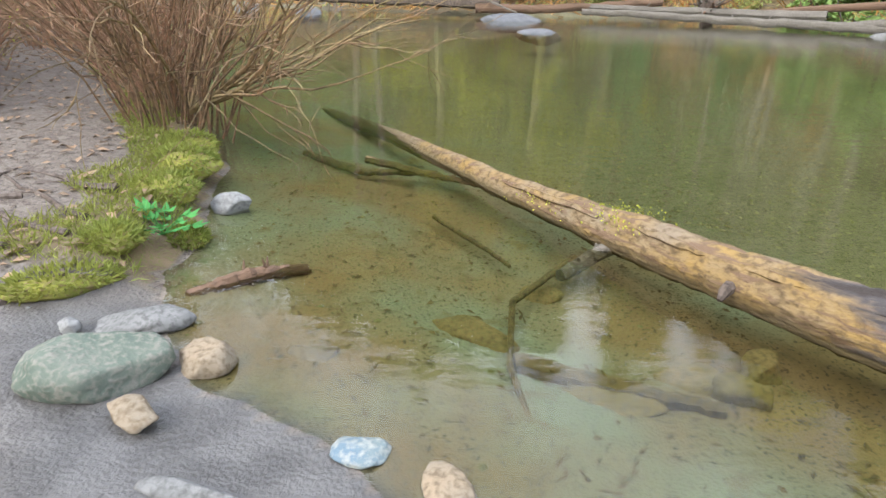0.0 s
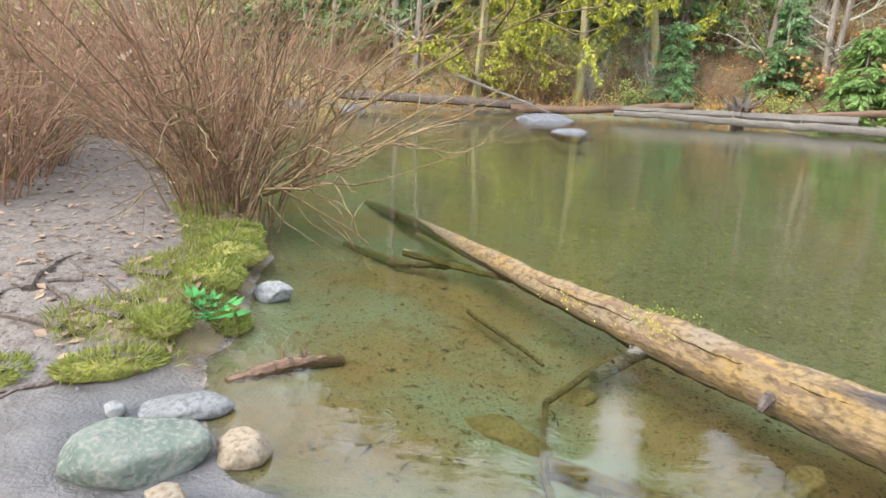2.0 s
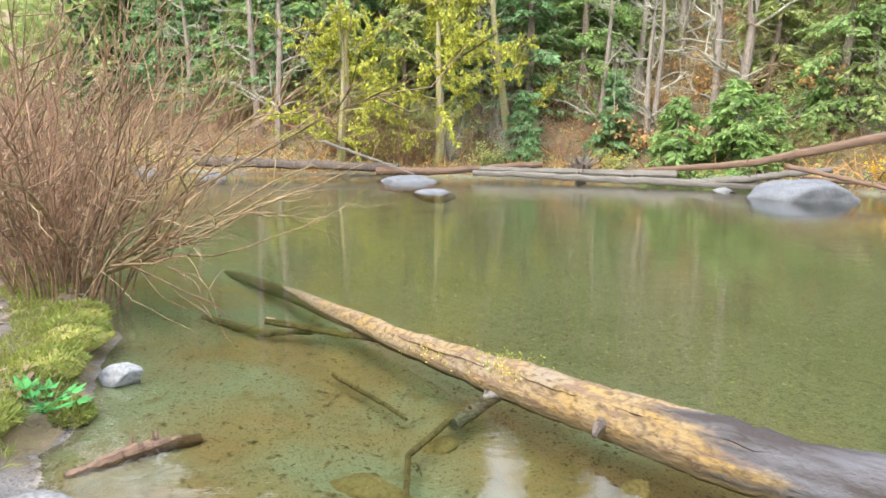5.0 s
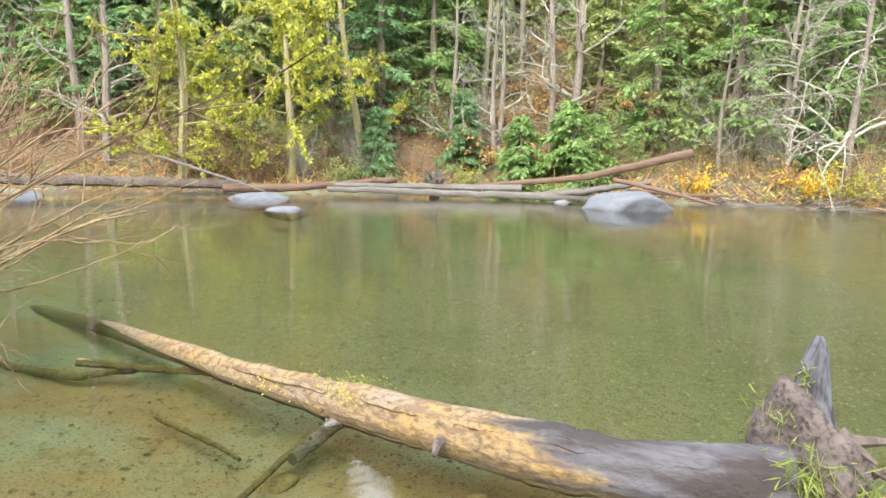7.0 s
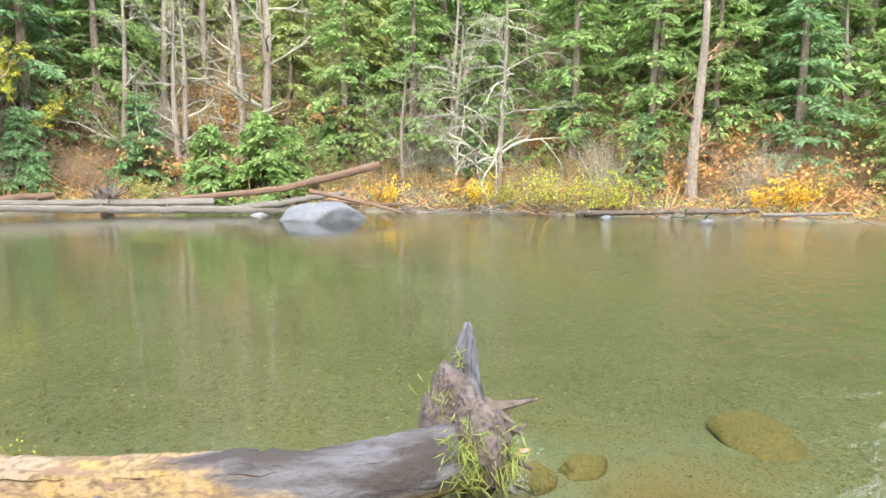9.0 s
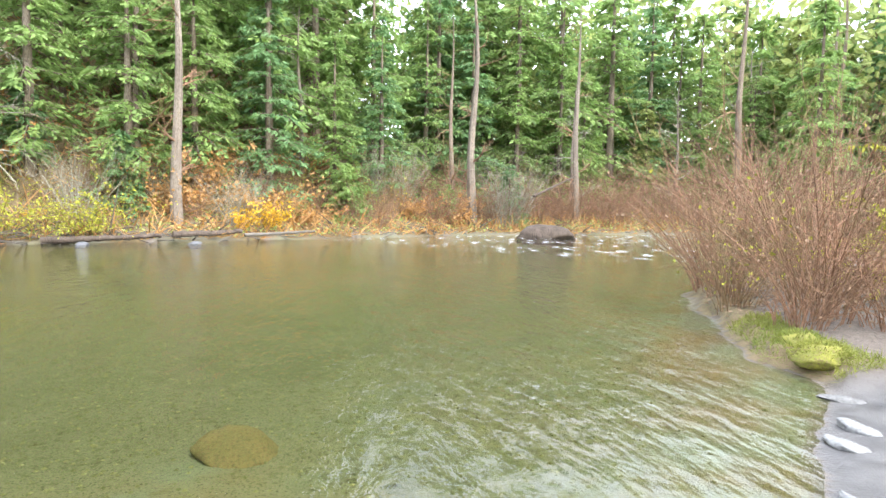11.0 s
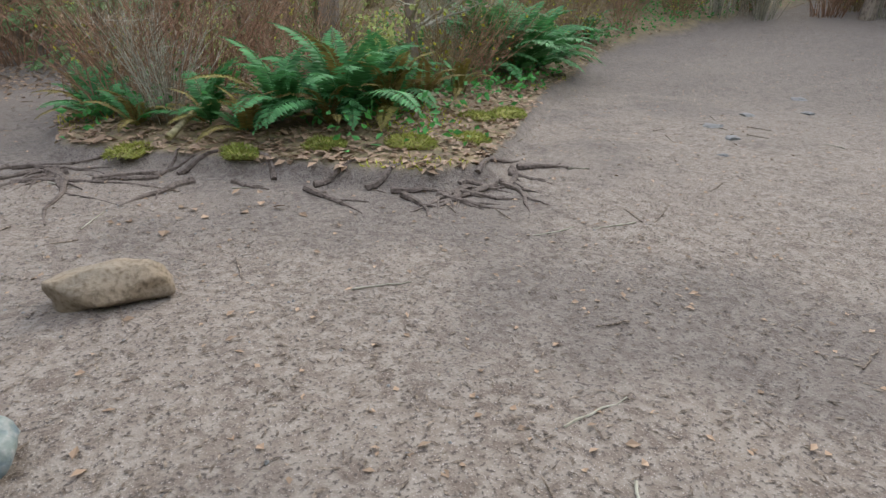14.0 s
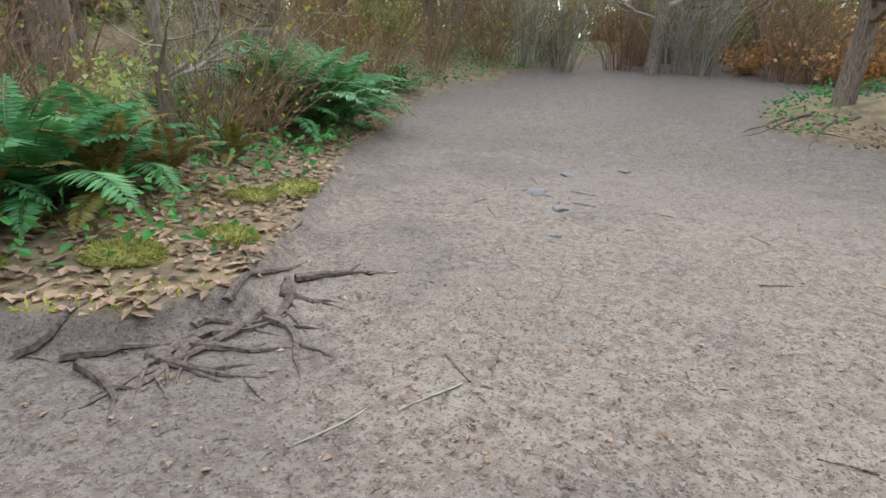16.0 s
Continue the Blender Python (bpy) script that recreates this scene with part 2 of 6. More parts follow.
M_NEEDLEBLUE = leafmat("fir_blue_green", (0.22, 0.35, 0.15), (0.14, 0.26, 0.11), 0.5)
M_NEEDLEPALE = leafmat("hemlock_yellow_green", (0.38, 0.42, 0.15), (0.28, 0.35, 0.12), 0.5)
M_FERN = leafmat("sword_fern_green", (0.085, 0.25, 0.085), (0.05, 0.17, 0.055), 0.3)
M_FERNOLD = leafmat("fern_tawny", (0.22, 0.19, 0.05), (0.15, 0.10, 0.035), 0.25)
M_HERB = leafmat("herb_green", (0.07, 0.27, 0.06), (0.05, 0.2, 0.05), 0.25)
M_YELLOW = leafmat("autumn_yellow", (0.75, 0.50, 0.05), (0.62, 0.38, 0.04), 0.4)
M_LITTER = leafmat("fallen_leaves", (0.31, 0.215, 0.14), (0.2, 0.13, 0.08), 0.15)
M_CHIP = mat("wood_chips", (0.06, 0.045, 0.035), (0.10, 0.075, 0.055), (0.25, 0.2, 0.15), 6, 60, vary="island", bump=0.2, coord="World")
M_PEBBLE = mat("river_pebbles", (0.25, 0.24, 0.125), (0.2, 0.19, 0.09), (0.13, 0.125, 0.05), 3, 40, vary="island", bump=0.2, coord="World")
M_STONE = mat("stone_grey", (0.2, 0.196, 0.192), (0.15, 0.15, 0.146), (0.095, 0.095, 0.09), 5, 45, bump=0.35, coord="World")
M_STONEPALE = mat("stone_pale", (0.16, 0.162, 0.172), (0.115, 0.12, 0.13), (0.07, 0.07, 0.075), 4, 40, bump=0.3, coord="World")
M_STONEWHITE = mat("stone_white", (0.27, 0.27, 0.268), (0.22, 0.22, 0.217), (0.15, 0.15, 0.147), 4, 40, bump=0.3, coord="World")
M_STONEGREEN = mat("stone_grey_green", (0.14, 0.158, 0.13), (0.085, 0.112, 0.09), (0.2, 0.195, 0.165), 5, 45, bump=0.4, coord="World")
M_STONEBLUE = mat("stone_blue_grey", (0.11, 0.16, 0.20), (0.17, 0.20, 0.18), (0.27, 0.28, 0.26), 6, 40, bump=0.4, rough=0.6, coord="World")
M_STONETAN = mat("stone_tan", (0.26, 0.2, 0.135), (0.215, 0.18, 0.135), (0.14, 0.105, 0.068), 5, 45, bump=0.35, coord="World")
M_STONEORANGE = mat("stone_orange", (0.44, 0.26, 0.12), (0.34, 0.25, 0.14), (0.24, 0.18, 0.11), 5, 45, bump=0.35, coord="World")
M_STONESUNK = mat("stone_sunken_brown", (0.26, 0.19, 0.085), (0.2, 0.16, 0.068), (0.14, 0.11, 0.05), 5, 45, bump=0.35, coord="World")
M_DRIFT = mat("driftwood_grey", (0.17, 0.152, 0.13), (0.125, 0.112, 0.094), (0.07, 0.06, 0.05), 2, 24, stretch=(1, 1, 4), bump=0.6, coord="World")
M_DRIFTBROWN = mat("driftwood_brown", (0.165, 0.1, 0.065), (0.12, 0.076, 0.05), (0.085, 0.055, 0.037), 2, 24, stretch=(1, 1, 4), bump=0.6, coord="World")
M_SUNKWOOD = mat("sunken_wood", (0.19, 0.14, 0.065), (0.14, 0.105, 0.047), (0.075, 0.06, 0.03), 3, 30, bump=0.5, coord="World")


# ---------------------------------------------------------------- mesh building
class Build:
    """Gathers vertices and faces of one mesh."""

    def __init__(self):
        self.v, self.f, self.count = [], [], 0

    def add(self, verts, faces):
        self.v.append(np.asarray(verts, float).reshape(-1, 3))
        self.f.extend([tuple(i + self.count for i in q) for q in faces])
        self.count += len(self.v[-1])
        return self

    def tube(self, pts, rads, sides=6, cap=True):
        pts = np.asarray(pts, float)
        k = len(pts)
        tan = np.gradient(pts, axis=0)
        tan /= np.linalg.norm(tan, axis=1)[:, None] + 1e-9
        ref = np.array([0.0, 0, 1]) if abs(tan[0][2]) < 0.8 else np.array([1.0, 0, 0])
        a = np.cross(tan, ref)
        a /= np.linalg.norm(a, axis=1)[:, None] + 1e-9
        b = np.cross(tan, a)
        ang = np.arange(sides) * 2 * math.pi / sides
        ring = np.cos(ang)[None, :, None] * a[:, None] + np.sin(ang)[None, :, None] * b[:, None]
        v = pts[:, None] + ring * np.asarray(rads, float)[:, None, None]
        f = [(i * sides + j, i * sides + (j + 1) % sides, (i + 1) * sides + (j + 1) % sides, (i + 1) * sides + j) for i in range(k - 1) for j in range(sides)]
        if cap:
            f += [tuple(range(sides))[::-1], tuple((k - 1) * sides + j for j in range(sides))]
        return self.add(v, f)

    def leaves(self, c, d, s, length, width):
        """Kite-shaped leaves from arrays of base, way, side, length and width."""
        c, d, s = (np.asarray(q, float) for q in (c, d, s))
        L, W = np.broadcast_to(length, len(c))[:, None], np.broadcast_to(width, len(c))[:, None]
        n = np.cross(d, s) * W * 0.18
        v = np.stack([c, c + d * L * 0.45 + s * W / 2 + n, c + d * L, c + d * L * 0.45 - s * W / 2 + n], 1).reshape(-1, 3)
        return self.add(v, [(4 * i, 4 * i + 1, 4 * i + 2, 4 * i + 3) for i in range(len(c))])

    def mesh(self, name, material, smooth=False):
        me = bpy.data.meshes.new(name)
        me.from_pydata(np.concatenate(self.v).tolist(), [], self.f)
        me.materials.append(material)
        if smooth:
            me.polygons.foreach_set("use_smooth", [True] * len(me.polygons))
        me.update()
        return me


def unit(a):
    return a / (np.linalg.norm(a, axis=-1, keepdims=True) + 1e-9)


def part(name, b, material, parent=None, label="", smooth=False):
    ob = new(name, b.mesh(name, material, smooth) if isinstance(b, Build) else b)
    if parent is not None:
        ob.parent = parent
    if label:
        ob["label"] = label
    return ob


def stuff(name, b, material, parent, label=""):
    return tagged(part(name, b, material, parent, label), kind="stuff")


def thing(name, at, label, category, group="", turn=0.0, size=1.0):
    ob = new(name)
    ob.matrix_basis = pose(*at, 0, 0, turn) @ Matrix.Scale(size, 4)
    return tagged(ob, label, category, group)


def copied(ob, at, turn=0.0, size=1.0, lean=0.0):
    c = copy_thing(ob, Matrix.Identity(4))
    c.matrix_basis = pose(*at, lean, 0, turn) @ Matrix.Scale(size, 4)
    return c


# ---------------------------------------------------------------- plan of the place
NEAR = [(-40, 50), (-22, 31), (-12, 19.5), (-7, 12.5), (-4.2, 8.4), (-2.5, 5.7), (-2.2, 5.1), (-1.95, 4.3), (-1.75, 3.75), (-1.6, 3.3), (-1.72, 2.8), (-1.62, 2.45), (-1.3, 2.12), (-1.02, 1.82),
        (-0.8, 1.66), (-0.5, 1.42), (-0.1, 1.15), (0.6, 0.75), (1.4, -0.2), (2.2, -1.4), (2.6, -2.5), (3.4, -3.3), (4.4, -4.3), (5.0, -4.7), (5.6, -4.6), (6.8, -5.1), (8.6, -5.9), (10.2, -6.7), (12.0, -9.0), (14, -12), (19, -20), (24, -30), (22, -44), (16, -60)]
FAR = [(24, -62), (34, -46), (38, -32), (37, -22), (34.5, -14), (33, -8), (29.5, -1), (26, 5), (24, 9.5), (22.4, 13), (19.6, 17), (16, 22), (13, 25), (8.5, 26.6), (2, 27), (-6, 29), (-20, 38), (-36, 60)]
BANK = [(1.3, -14), (1.7, -8.5), (1.3, -6.3), (0.05, -5.5), (-0.67, -5.05), (-1.7, -4.25), (-2.5, -4.45), (-3.6, -5.8), (-6, -9), (-10, -12.4), (-16, -14), (-26, -16), (-26, -60), (1.3, -60)]


def poly_distance(px, py, poly, closed):
    pts = poly + poly[:1] if closed else poly
    best = np.full(px.shape, 1e9)
    inside = np.zeros(px.shape, bool)
    for (ax, ay), (bx, by) in zip(pts[:-1], pts[1:]):
        dx, dy = bx - ax, by - ay
        t = np.clip(((px - ax) * dx + (py - ay) * dy) / (dx * dx + dy * dy), 0, 1)
        best = np.minimum(best, np.hypot(px - ax - t * dx, py - ay - t * dy))
        if ay != by:
            inside ^= ((ay > py) != (by > py)) & (px < (bx - ax) * (py - ay) / (by - ay) + ax)
    return best, inside


def step(v, a, b):
    t = np.clip((v - a) / (b - a), 0, 1)
    return t * t * (3 - 2 * t)


def waves(x, y, s):
    return np.sin(x * s + 1.3 * np.sin(y * s * 0.7)) * np.cos(y * s * 1.1 + 1.7 * np.sin(x * s * 0.6))


def terrain(x, y):
    """Height of the ground, and the cover: wet silt, algae depth, soil, under water."""
    x, y = np.asarray(x, float), np.asarray(y, float)
    dn, _ = poly_distance(x, y, NEAR, False)
    df, _ = poly_distance(x, y, FAR, False)
    _, wet = poly_distance(x, y, NEAR + FAR, True)
    db, inb = poly_distance(x, y, BANK, True)
    # the near waterline wanders in small bays
    near_side = dn < df
    bay = (0.09 * waves(x, y, 2.6) + 0.04 * waves(x + 5, y, 6.5)) * np.exp(-dn)
    signed = np.where(wet, -dn, dn) + bay
    wet = np.where(near_side, signed < 0, wet)
    dn = np.where(near_side, np.abs(signed), dn)
    d = np.minimum(dn, df)
    open_river = step(x * 0.735 + y * 0.678, 3.1, 4.6)
    depth = 0.03 * step(d, 0, 0.35) + 0.13 * step(d, 0.1, 1.6) + 0.16 * step(d, 0.8, 3.0) * (0.4 + 0.6 * open_river) + 0.32 * step(d, 2.5, 8)
    depth -= 0.03 * waves(x, y, 1.1) * step(d, 0.3, 1.5)
    depth = np.maximum(depth, 0.07 * np.minimum(d, 0.2))
    steep = step(y, 2.35, 2.75) * step(-x, 1.2, 1.6)
    steep = np.maximum(steep, step(x, 4.2, 5.0) * step(-y, 3.8, 4.4))
    near = 0.03 * np.minimum(d, 0.5) + 0.065 * step(d, 0, 0.9) + 0.09 * step(d, 0.6, 2.6)
    near = near * (1 - steep) + (0.2 * step(d, 0.0, 0.3) + 0.06 * step(d, 0.3, 1.5)) * steep
    u = -0.85 * x - 0.53 * y
    rise = 0.02 * np.maximum(0, u - 3) + 0.12 * np.maximum(0, u - 11)
    rise = np.minimum(rise, 2.6)
    soil_bank = np.where(inb, 0.13 * step(db, 0, 0.25) + 0.10 * step(db, 0.2, 1.5) + 0.05 * np.minimum(db, 20), 0)
    near = near + rise + soil_bank
    near += 0.012 * waves(x, y, 2.3) * step(d, 0.3, 1.0) + 0.006 * waves(x + 3, y, 7.0) * step(d, 0.3, 1.0)
    mound = np.exp(-(((x + 15.6) / 2.8) ** 2 + ((y + 5.0) / 1.7) ** 2))
    near += mound * (0.6 + 0.12 * waves(x, y, 2.1))
    slope = 0.25 * step(y, -8, 4) + 0.11
    far = 0.35 * step(d, 0, 1.6) + slope * np.clip(d - 1.2, 0, 15) + 0.10 * np.maximum(d - 16, 0).clip(0, 60) + 0.25 * waves(x, y, 0.5) * step(d, 1, 5)
    far += (0.42 * step(y, -6, 10) + 0.12) * np.clip(d - 3.0, 0, 34)
    land = np.where(dn < df, near, far)
    h = np.where(wet, -depth, land)
    silt = np.where(wet | (dn > df), 0, (1 - step(d + 0.15 * waves(x, y, 3.1), 0.35, 1.25)) * (1 - steep))
    algae = np.where(wet & (df < dn), 1.0, 0) + np.where(wet & (dn <= df), step(d, 1.6, 4.2) * 0.35 + 0.65 * open_river * step(d, 0.8, 2.2), 0)
    algae = np.maximum(algae, np.where(wet & (dn <= df), 0.85 * step(x - y, 2.4, 4.4) * step(d, 0.3, 1.6), 0))
    soil = np.where(wet, 0, np.where(dn < df, np.maximum(inb * step(db, 0, 0.35), 0.9 * steep * (1 - step(d + 0.12 * waves(x, y, 4.0), 0.45, 1.1))), 1.0))
    soil = np.maximum(soil, np.where(wet | (dn > df), 0, step(np.hypot(x + 2, y + 3), 22, 28)))
    dp, _ = poly_distance(x, y, [(-2.9, 1.5), (-3.1, 4.0), (-4.4, 6.6), (-6.2, 8.5), (-9, 12)], False)
    soil = np.maximum(soil, np.where(wet | (dn > df), 0, step(dp + 0.2 * waves(x, y, 2.0), 0.85, 1.3) * step(y, 3.2, 4.2) * step(-x, 1, 2)))
    # shade of bank and trees, painted into the upstream path as darker earth
    soil = np.maximum(soil, np.where(wet | (dn > df), 0, 0.34 * step(y - 0.6 * x, 3.2, 4.6)))
    # scattered damp patches
    damp_shade = 0.5 * step(waves(x, y, 0.55) + 0.7 * waves(x + 2, y, 1.4) + 0.4 * waves(x, y + 1, 4.1), -0.2, 1.2)
    # painted shade: earth darkened towards the downstream thickets and farther off
    damp_shade = np.maximum(damp_shade, 0.42 * step(x - y, 6.0, 8.5))
    damp_shade = np.maximum(damp_shade, 0.4 * step(np.hypot(x, y), 7, 13))
    soil = np.maximum(soil, np.where(wet | (dn > df), 0, damp_shade))
    soil = np.maximum(soil, np.where(wet | (dn > df), 0, step(mound, 0.12, 0.35)))
    return h, np.stack([silt, algae, soil, np.where(wet, np.where(dn < df, step(d, 0.0, 0.12), step(d, 0.0, 0.4)), 0.0)], -1)


def gz(x, y):
    return float(terrain(np.array([x]), np.array([y]))[0][0])


def axis(fine_lo, fine_hi, pitch, far):
    """Grid lines, close together in the middle and wider towards the horizon."""
    mid = np.arange(fine_lo, fine_hi, pitch)
    out = [pitch]
    while sum(out) < far:
        out.append(out[-1] * 1.11)
    out = np.cumsum(out)
    return np.concatenate([fine_lo - out[::-1], mid, fine_hi + out - pitch])


def build_ground():
    xs, ys = axis(-6.0, 6.5, 0.06, 900), axis(-8.0, 6.0, 0.06, 900)
    X, Y = np.meshgrid(xs, ys)
    h, cover = terrain(X.ravel(), Y.ravel())
    h = h + 0.004 * RNG.standard_normal(h.shape) * (np.abs(X.ravel()) < 8) * step(np.abs(h), 0.05, 0.1)
    w, n = len(xs), len(ys)
    idx = np.arange(w * n).reshape(n, w)
    q = np.stack([idx[:-1, :-1], idx[:-1, 1:], idx[1:, 1:], idx[1:, :-1]], -1).reshape(-1, 4)
    me = bpy.data.meshes.new("ground")
    me.from_pydata(np.stack([X.ravel(), Y.ravel(), h], 1).tolist(), [], q.tolist())
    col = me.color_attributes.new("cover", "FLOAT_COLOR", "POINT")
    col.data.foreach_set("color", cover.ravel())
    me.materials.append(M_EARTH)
    me.polygons.foreach_set("use_smooth", [True] * len(me.polygons))
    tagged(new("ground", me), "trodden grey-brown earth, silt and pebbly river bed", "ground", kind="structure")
    b = Build().add([(-70, -70, 0), (90, -70, 0), (90, 70, 0), (-70, 70, 0)], [(0, 1, 2, 3)])
    w = part("water", b, M_WATER)
    tagged(w, "clear shallow green river water with faint ripples", "water", kind="structure")


build_ground()


# ---------------------------------------------------------------- stones
def stone_mesh(name, size, material, seed, cuts=5, rough=0.12):
    bm = bmesh.new()
    bmesh.ops.create_icosphere(bm, subdivisions=4, radius=1.0)
    rg = np.random.default_rng(seed)
    planes = [(Vector(unit(rg.standard_normal(3))), rg.uniform(0.5, 0.86)) for _ in range(cuts)]
    off = Vector(rg.uniform(-50, 50, 3))
    for v in bm.verts:
        p = v.co.copy()
        for nrm, dist in planes:
            over = p.dot(nrm) - dist
            if over > 0:
                p -= nrm * over * 0.95
        p *= 1 + rough * noise.fractal(p * 1.5 + off, 1.0, 2.0, 4) + 0.02 * noise.noise(p * 9 + off)
        v.co = Vector((p.x * size[0] / 2, p.y * size[1] / 2, p.z * size[2] / 2))
    me = bpy.data.meshes.new(name)
    bm.to_mesh(me)
    bm.free()
    me.materials.append(material)
    me.polygons.foreach_set("use_smooth", [True] * len(me.polygons))
    return me


def stone(name, x, y, size, material, label, turn=0.0, sink=0.3, seed=1, cuts=6, z=None, tilt=0.0, group=""):
    ob = new(name, stone_mesh(name, size, material, seed, cuts))
    base = gz(x, y) if z is None else z
    ob.matrix_basis = pose(x, y, base + size[2] * (0.5 - sink), tilt, 0, turn)
    return tagged(ob, label, "stone", group)


# the camera's landing: stones along the wet silt
SHORE_STONES = [
    ("boulder", -1.52, 1.93, (0.52, 0.36, 0.26), M_STONEGREEN, "grey-green weathered boulder on wet silt", 20, 0.30, 3),
    ("rock", -1.18, 2.05, (0.27, 0.20, 0.16), M_STONETAN, "blunt tan rock with an algae-green side at the waterline", -8, 0.3, 4),
    ("rock", -1.27, 1.70, (0.25, 0.17, 0.11), M_STONETAN, "small knobbly tan rock on wet silt", -30, 0.3, 5),
    ("rock", -1.55, 2.32, (0.42, 0.24, 0.13), M_STONE, "grey rock half sunk in silt below the grassy bank", 10, 0.4, 6),
    ("pebble", -1.80, 2.22, (0.10, 0.08, 0.08), M_STONEWHITE, "white pebble beside the bank", 0, 0.2, 7),
    ("rock", -0.98, 1.40, (0.34, 0.10, 0.07), M_STONE, "long low silt-covered stone", -8, 0.5, 8),
    ("rock", -0.50, 1.60, (0.20, 0.15, 0.05), M_STONEBLUE, "flat blue-grey stone under the shallow water", -5, 0.3, 9),
    ("rock", -0.21, 1.44, (0.16, 0.27, 0.06), M_STONETAN, "flat oval tan stone under the shallow water", 18, 0.3, 10),
    ("rock", -0.78, 2.20, (0.24, 0.16, 0.08), M_STONETAN, "brown stone awash in shallow water", 0, 0.5, 11),
    ("white_rock", -1.62, 3.72, (0.29, 0.22, 0.20), M_STONEWHITE, "white rounded rock below the mossy bank", 0, 0.35, 12),
    ("boulder", 1.25, -1.95, (0.44, 0.38, 0.50), M_STONEGREEN, "upright blue-green rounded boulder on silt", 60, 0.22, 13),
    ("boulder", 0.78, -2.00, (0.46, 0.34, 0.34), M_STONEBLUE, "dark blue-grey angular boulder on earth", 15, 0.25, 14),
    ("rock", 1.10, -2.50, (0.36, 0.22, 0.14), M_STONEBLUE, "low blue-grey slab leaning between rocks", -20, 0.3, 15),
    ("rock", 1.90, -2.58, (0.30, 0.22, 0.16), M_STONETAN, "smooth round tan rock on silt", 10, 0.25, 16),
    ("rock", 1.70, -2.22, (0.34, 0.20, 0.15), M_STONETAN, "yellowish tan rock beside a green boulder", 35, 0.3, 17),
    ("boulder", 0.43, -3.15, (0.66, 0.48, 0.36), M_STONETAN, "broad flat-topped tan boulder on trodden earth", -12, 0.32, 18),
    ("rock", 1.42, -4.30, (0.46, 0.28, 0.15), M_STONETAN, "pale pinkish low rock on earth", 8, 0.35, 19),
    ("rock", 1.70, -3.52, (0.24, 0.24, 0.18), M_STONE, "rounded pale grey rock on earth", 0, 0.3, 20),
    ("rock", 1.44, -3.75, (0.22, 0.18, 0.13), M_STONE, "dark grey rock on trodden earth", 40, 0.35, 21),
    ("rock", 1.72, -2.98, (0.30, 0.22, 0.14), M_STONEGREEN, "mottled grey-green rock on earth", 12, 0.3, 22),
    ("rock", 1.98, -3.05, (0.28, 0.2, 0.13), M_STONE, "grey rock with a sloping face", -25, 0.35, 23),
    ("rock", 1.40, -2.98, (0.30, 0.2, 0.12), M_STONEGREEN, "low grey-green rock in silt", 30, 0.4, 24),
    ("rock", 1.36, -2.70, (0.36, 0.2, 0.14), M_STONEORANGE, "orange-brown wedge-shaped rock on silt", 30, 0.3, 25),
    ("rock", 1.14, -2.74, (0.20, 0.13, 0.09), M_STONETAN, "small tan rock among boulders", 5, 0.3, 26),
    ("rock", 1.00, -3.02, (0.16, 0.1, 0.06), M_STONEWHITE, "small pale rock on earth", 5, 0.35, 27),
    ("boulder", 0.86, -1.50, (0.62, 0.40, 0.16), M_STONE, "broad speckled grey boulder sunk in earth", -5, 0.4, 28),
    ("rock", 1.32, -1.52, (0.24, 0.14, 0.08), M_STONEWHITE, "flat pale stone on silt", 10, 0.4, 29),
    ("rock", 3.95, -4.75, (0.36, 0.30, 0.22), M_STONETAN, "rounded tan rock near the mossy point", 0, 0.3, 30),
    ("rock", 4.35, -4.42, (0.40, 0.14, 0.07), M_STONE, "low grey stone along the waterline", 35, 0.4, 31),
    ("rock", 3.75, -3.95, (0.40, 0.2, 0.09), M_STONEWHITE, "flat pale stone along the waterline", 10, 0.4, 32),
    ("rock", 3.50, -3.62, (0.38, 0.2, 0.08), M_STONEWHITE, "flat pale stone at the water's edge", -5, 0.4, 33),
    ("rock", 2.72, -2.98, (0.42, 0.12, 0.07), M_STONEWHITE, "long flat pale stone on silt", -10, 0.4, 34),
    ("rock", 2.58, -2.85, (0.40, 0.10, 0.06), M_STONEWHITE, "thin flat pale stone on silt", -22, 0.4, 35),
    ("rock", 2.2, -3.3, (0.20, 0.12, 0.06), M_STONETAN, "small flat tan stone on silt", 0, 0.4, 36),
    ("boulder", -2.74, -0.82, (0.98, 0.54, 0.30), M_STONEORANGE, "long orange-tan boulder with a rough pale top", 52, 0.35, 37),
]
for nm, x, y, size, m, lab, turn, sink, sd in SHORE_STONES:
    stone(nm, x, y, size, m, lab, turn, sink, sd, 14 if sd in (14, 15, 18, 25, 37) else 6)
for x, y, w, sd in [(-6.4, -5.9, 0.5, 81), (-6.0, -5.2, 0.3, 82), (-5.2, -4.6, 0.22, 83), (-7.6, -6.4, 0.4, 84), (-8.6, -6.2, 0.3, 85), (-9.4, -7.0, 0.4, 86)]:
    stone("flat_stone", x, y, (w, w * 0.6, 0.07), M_STONE, "flat grey stone bedded in the trail", sd * 7, 0.55, sd, group="trail stones")
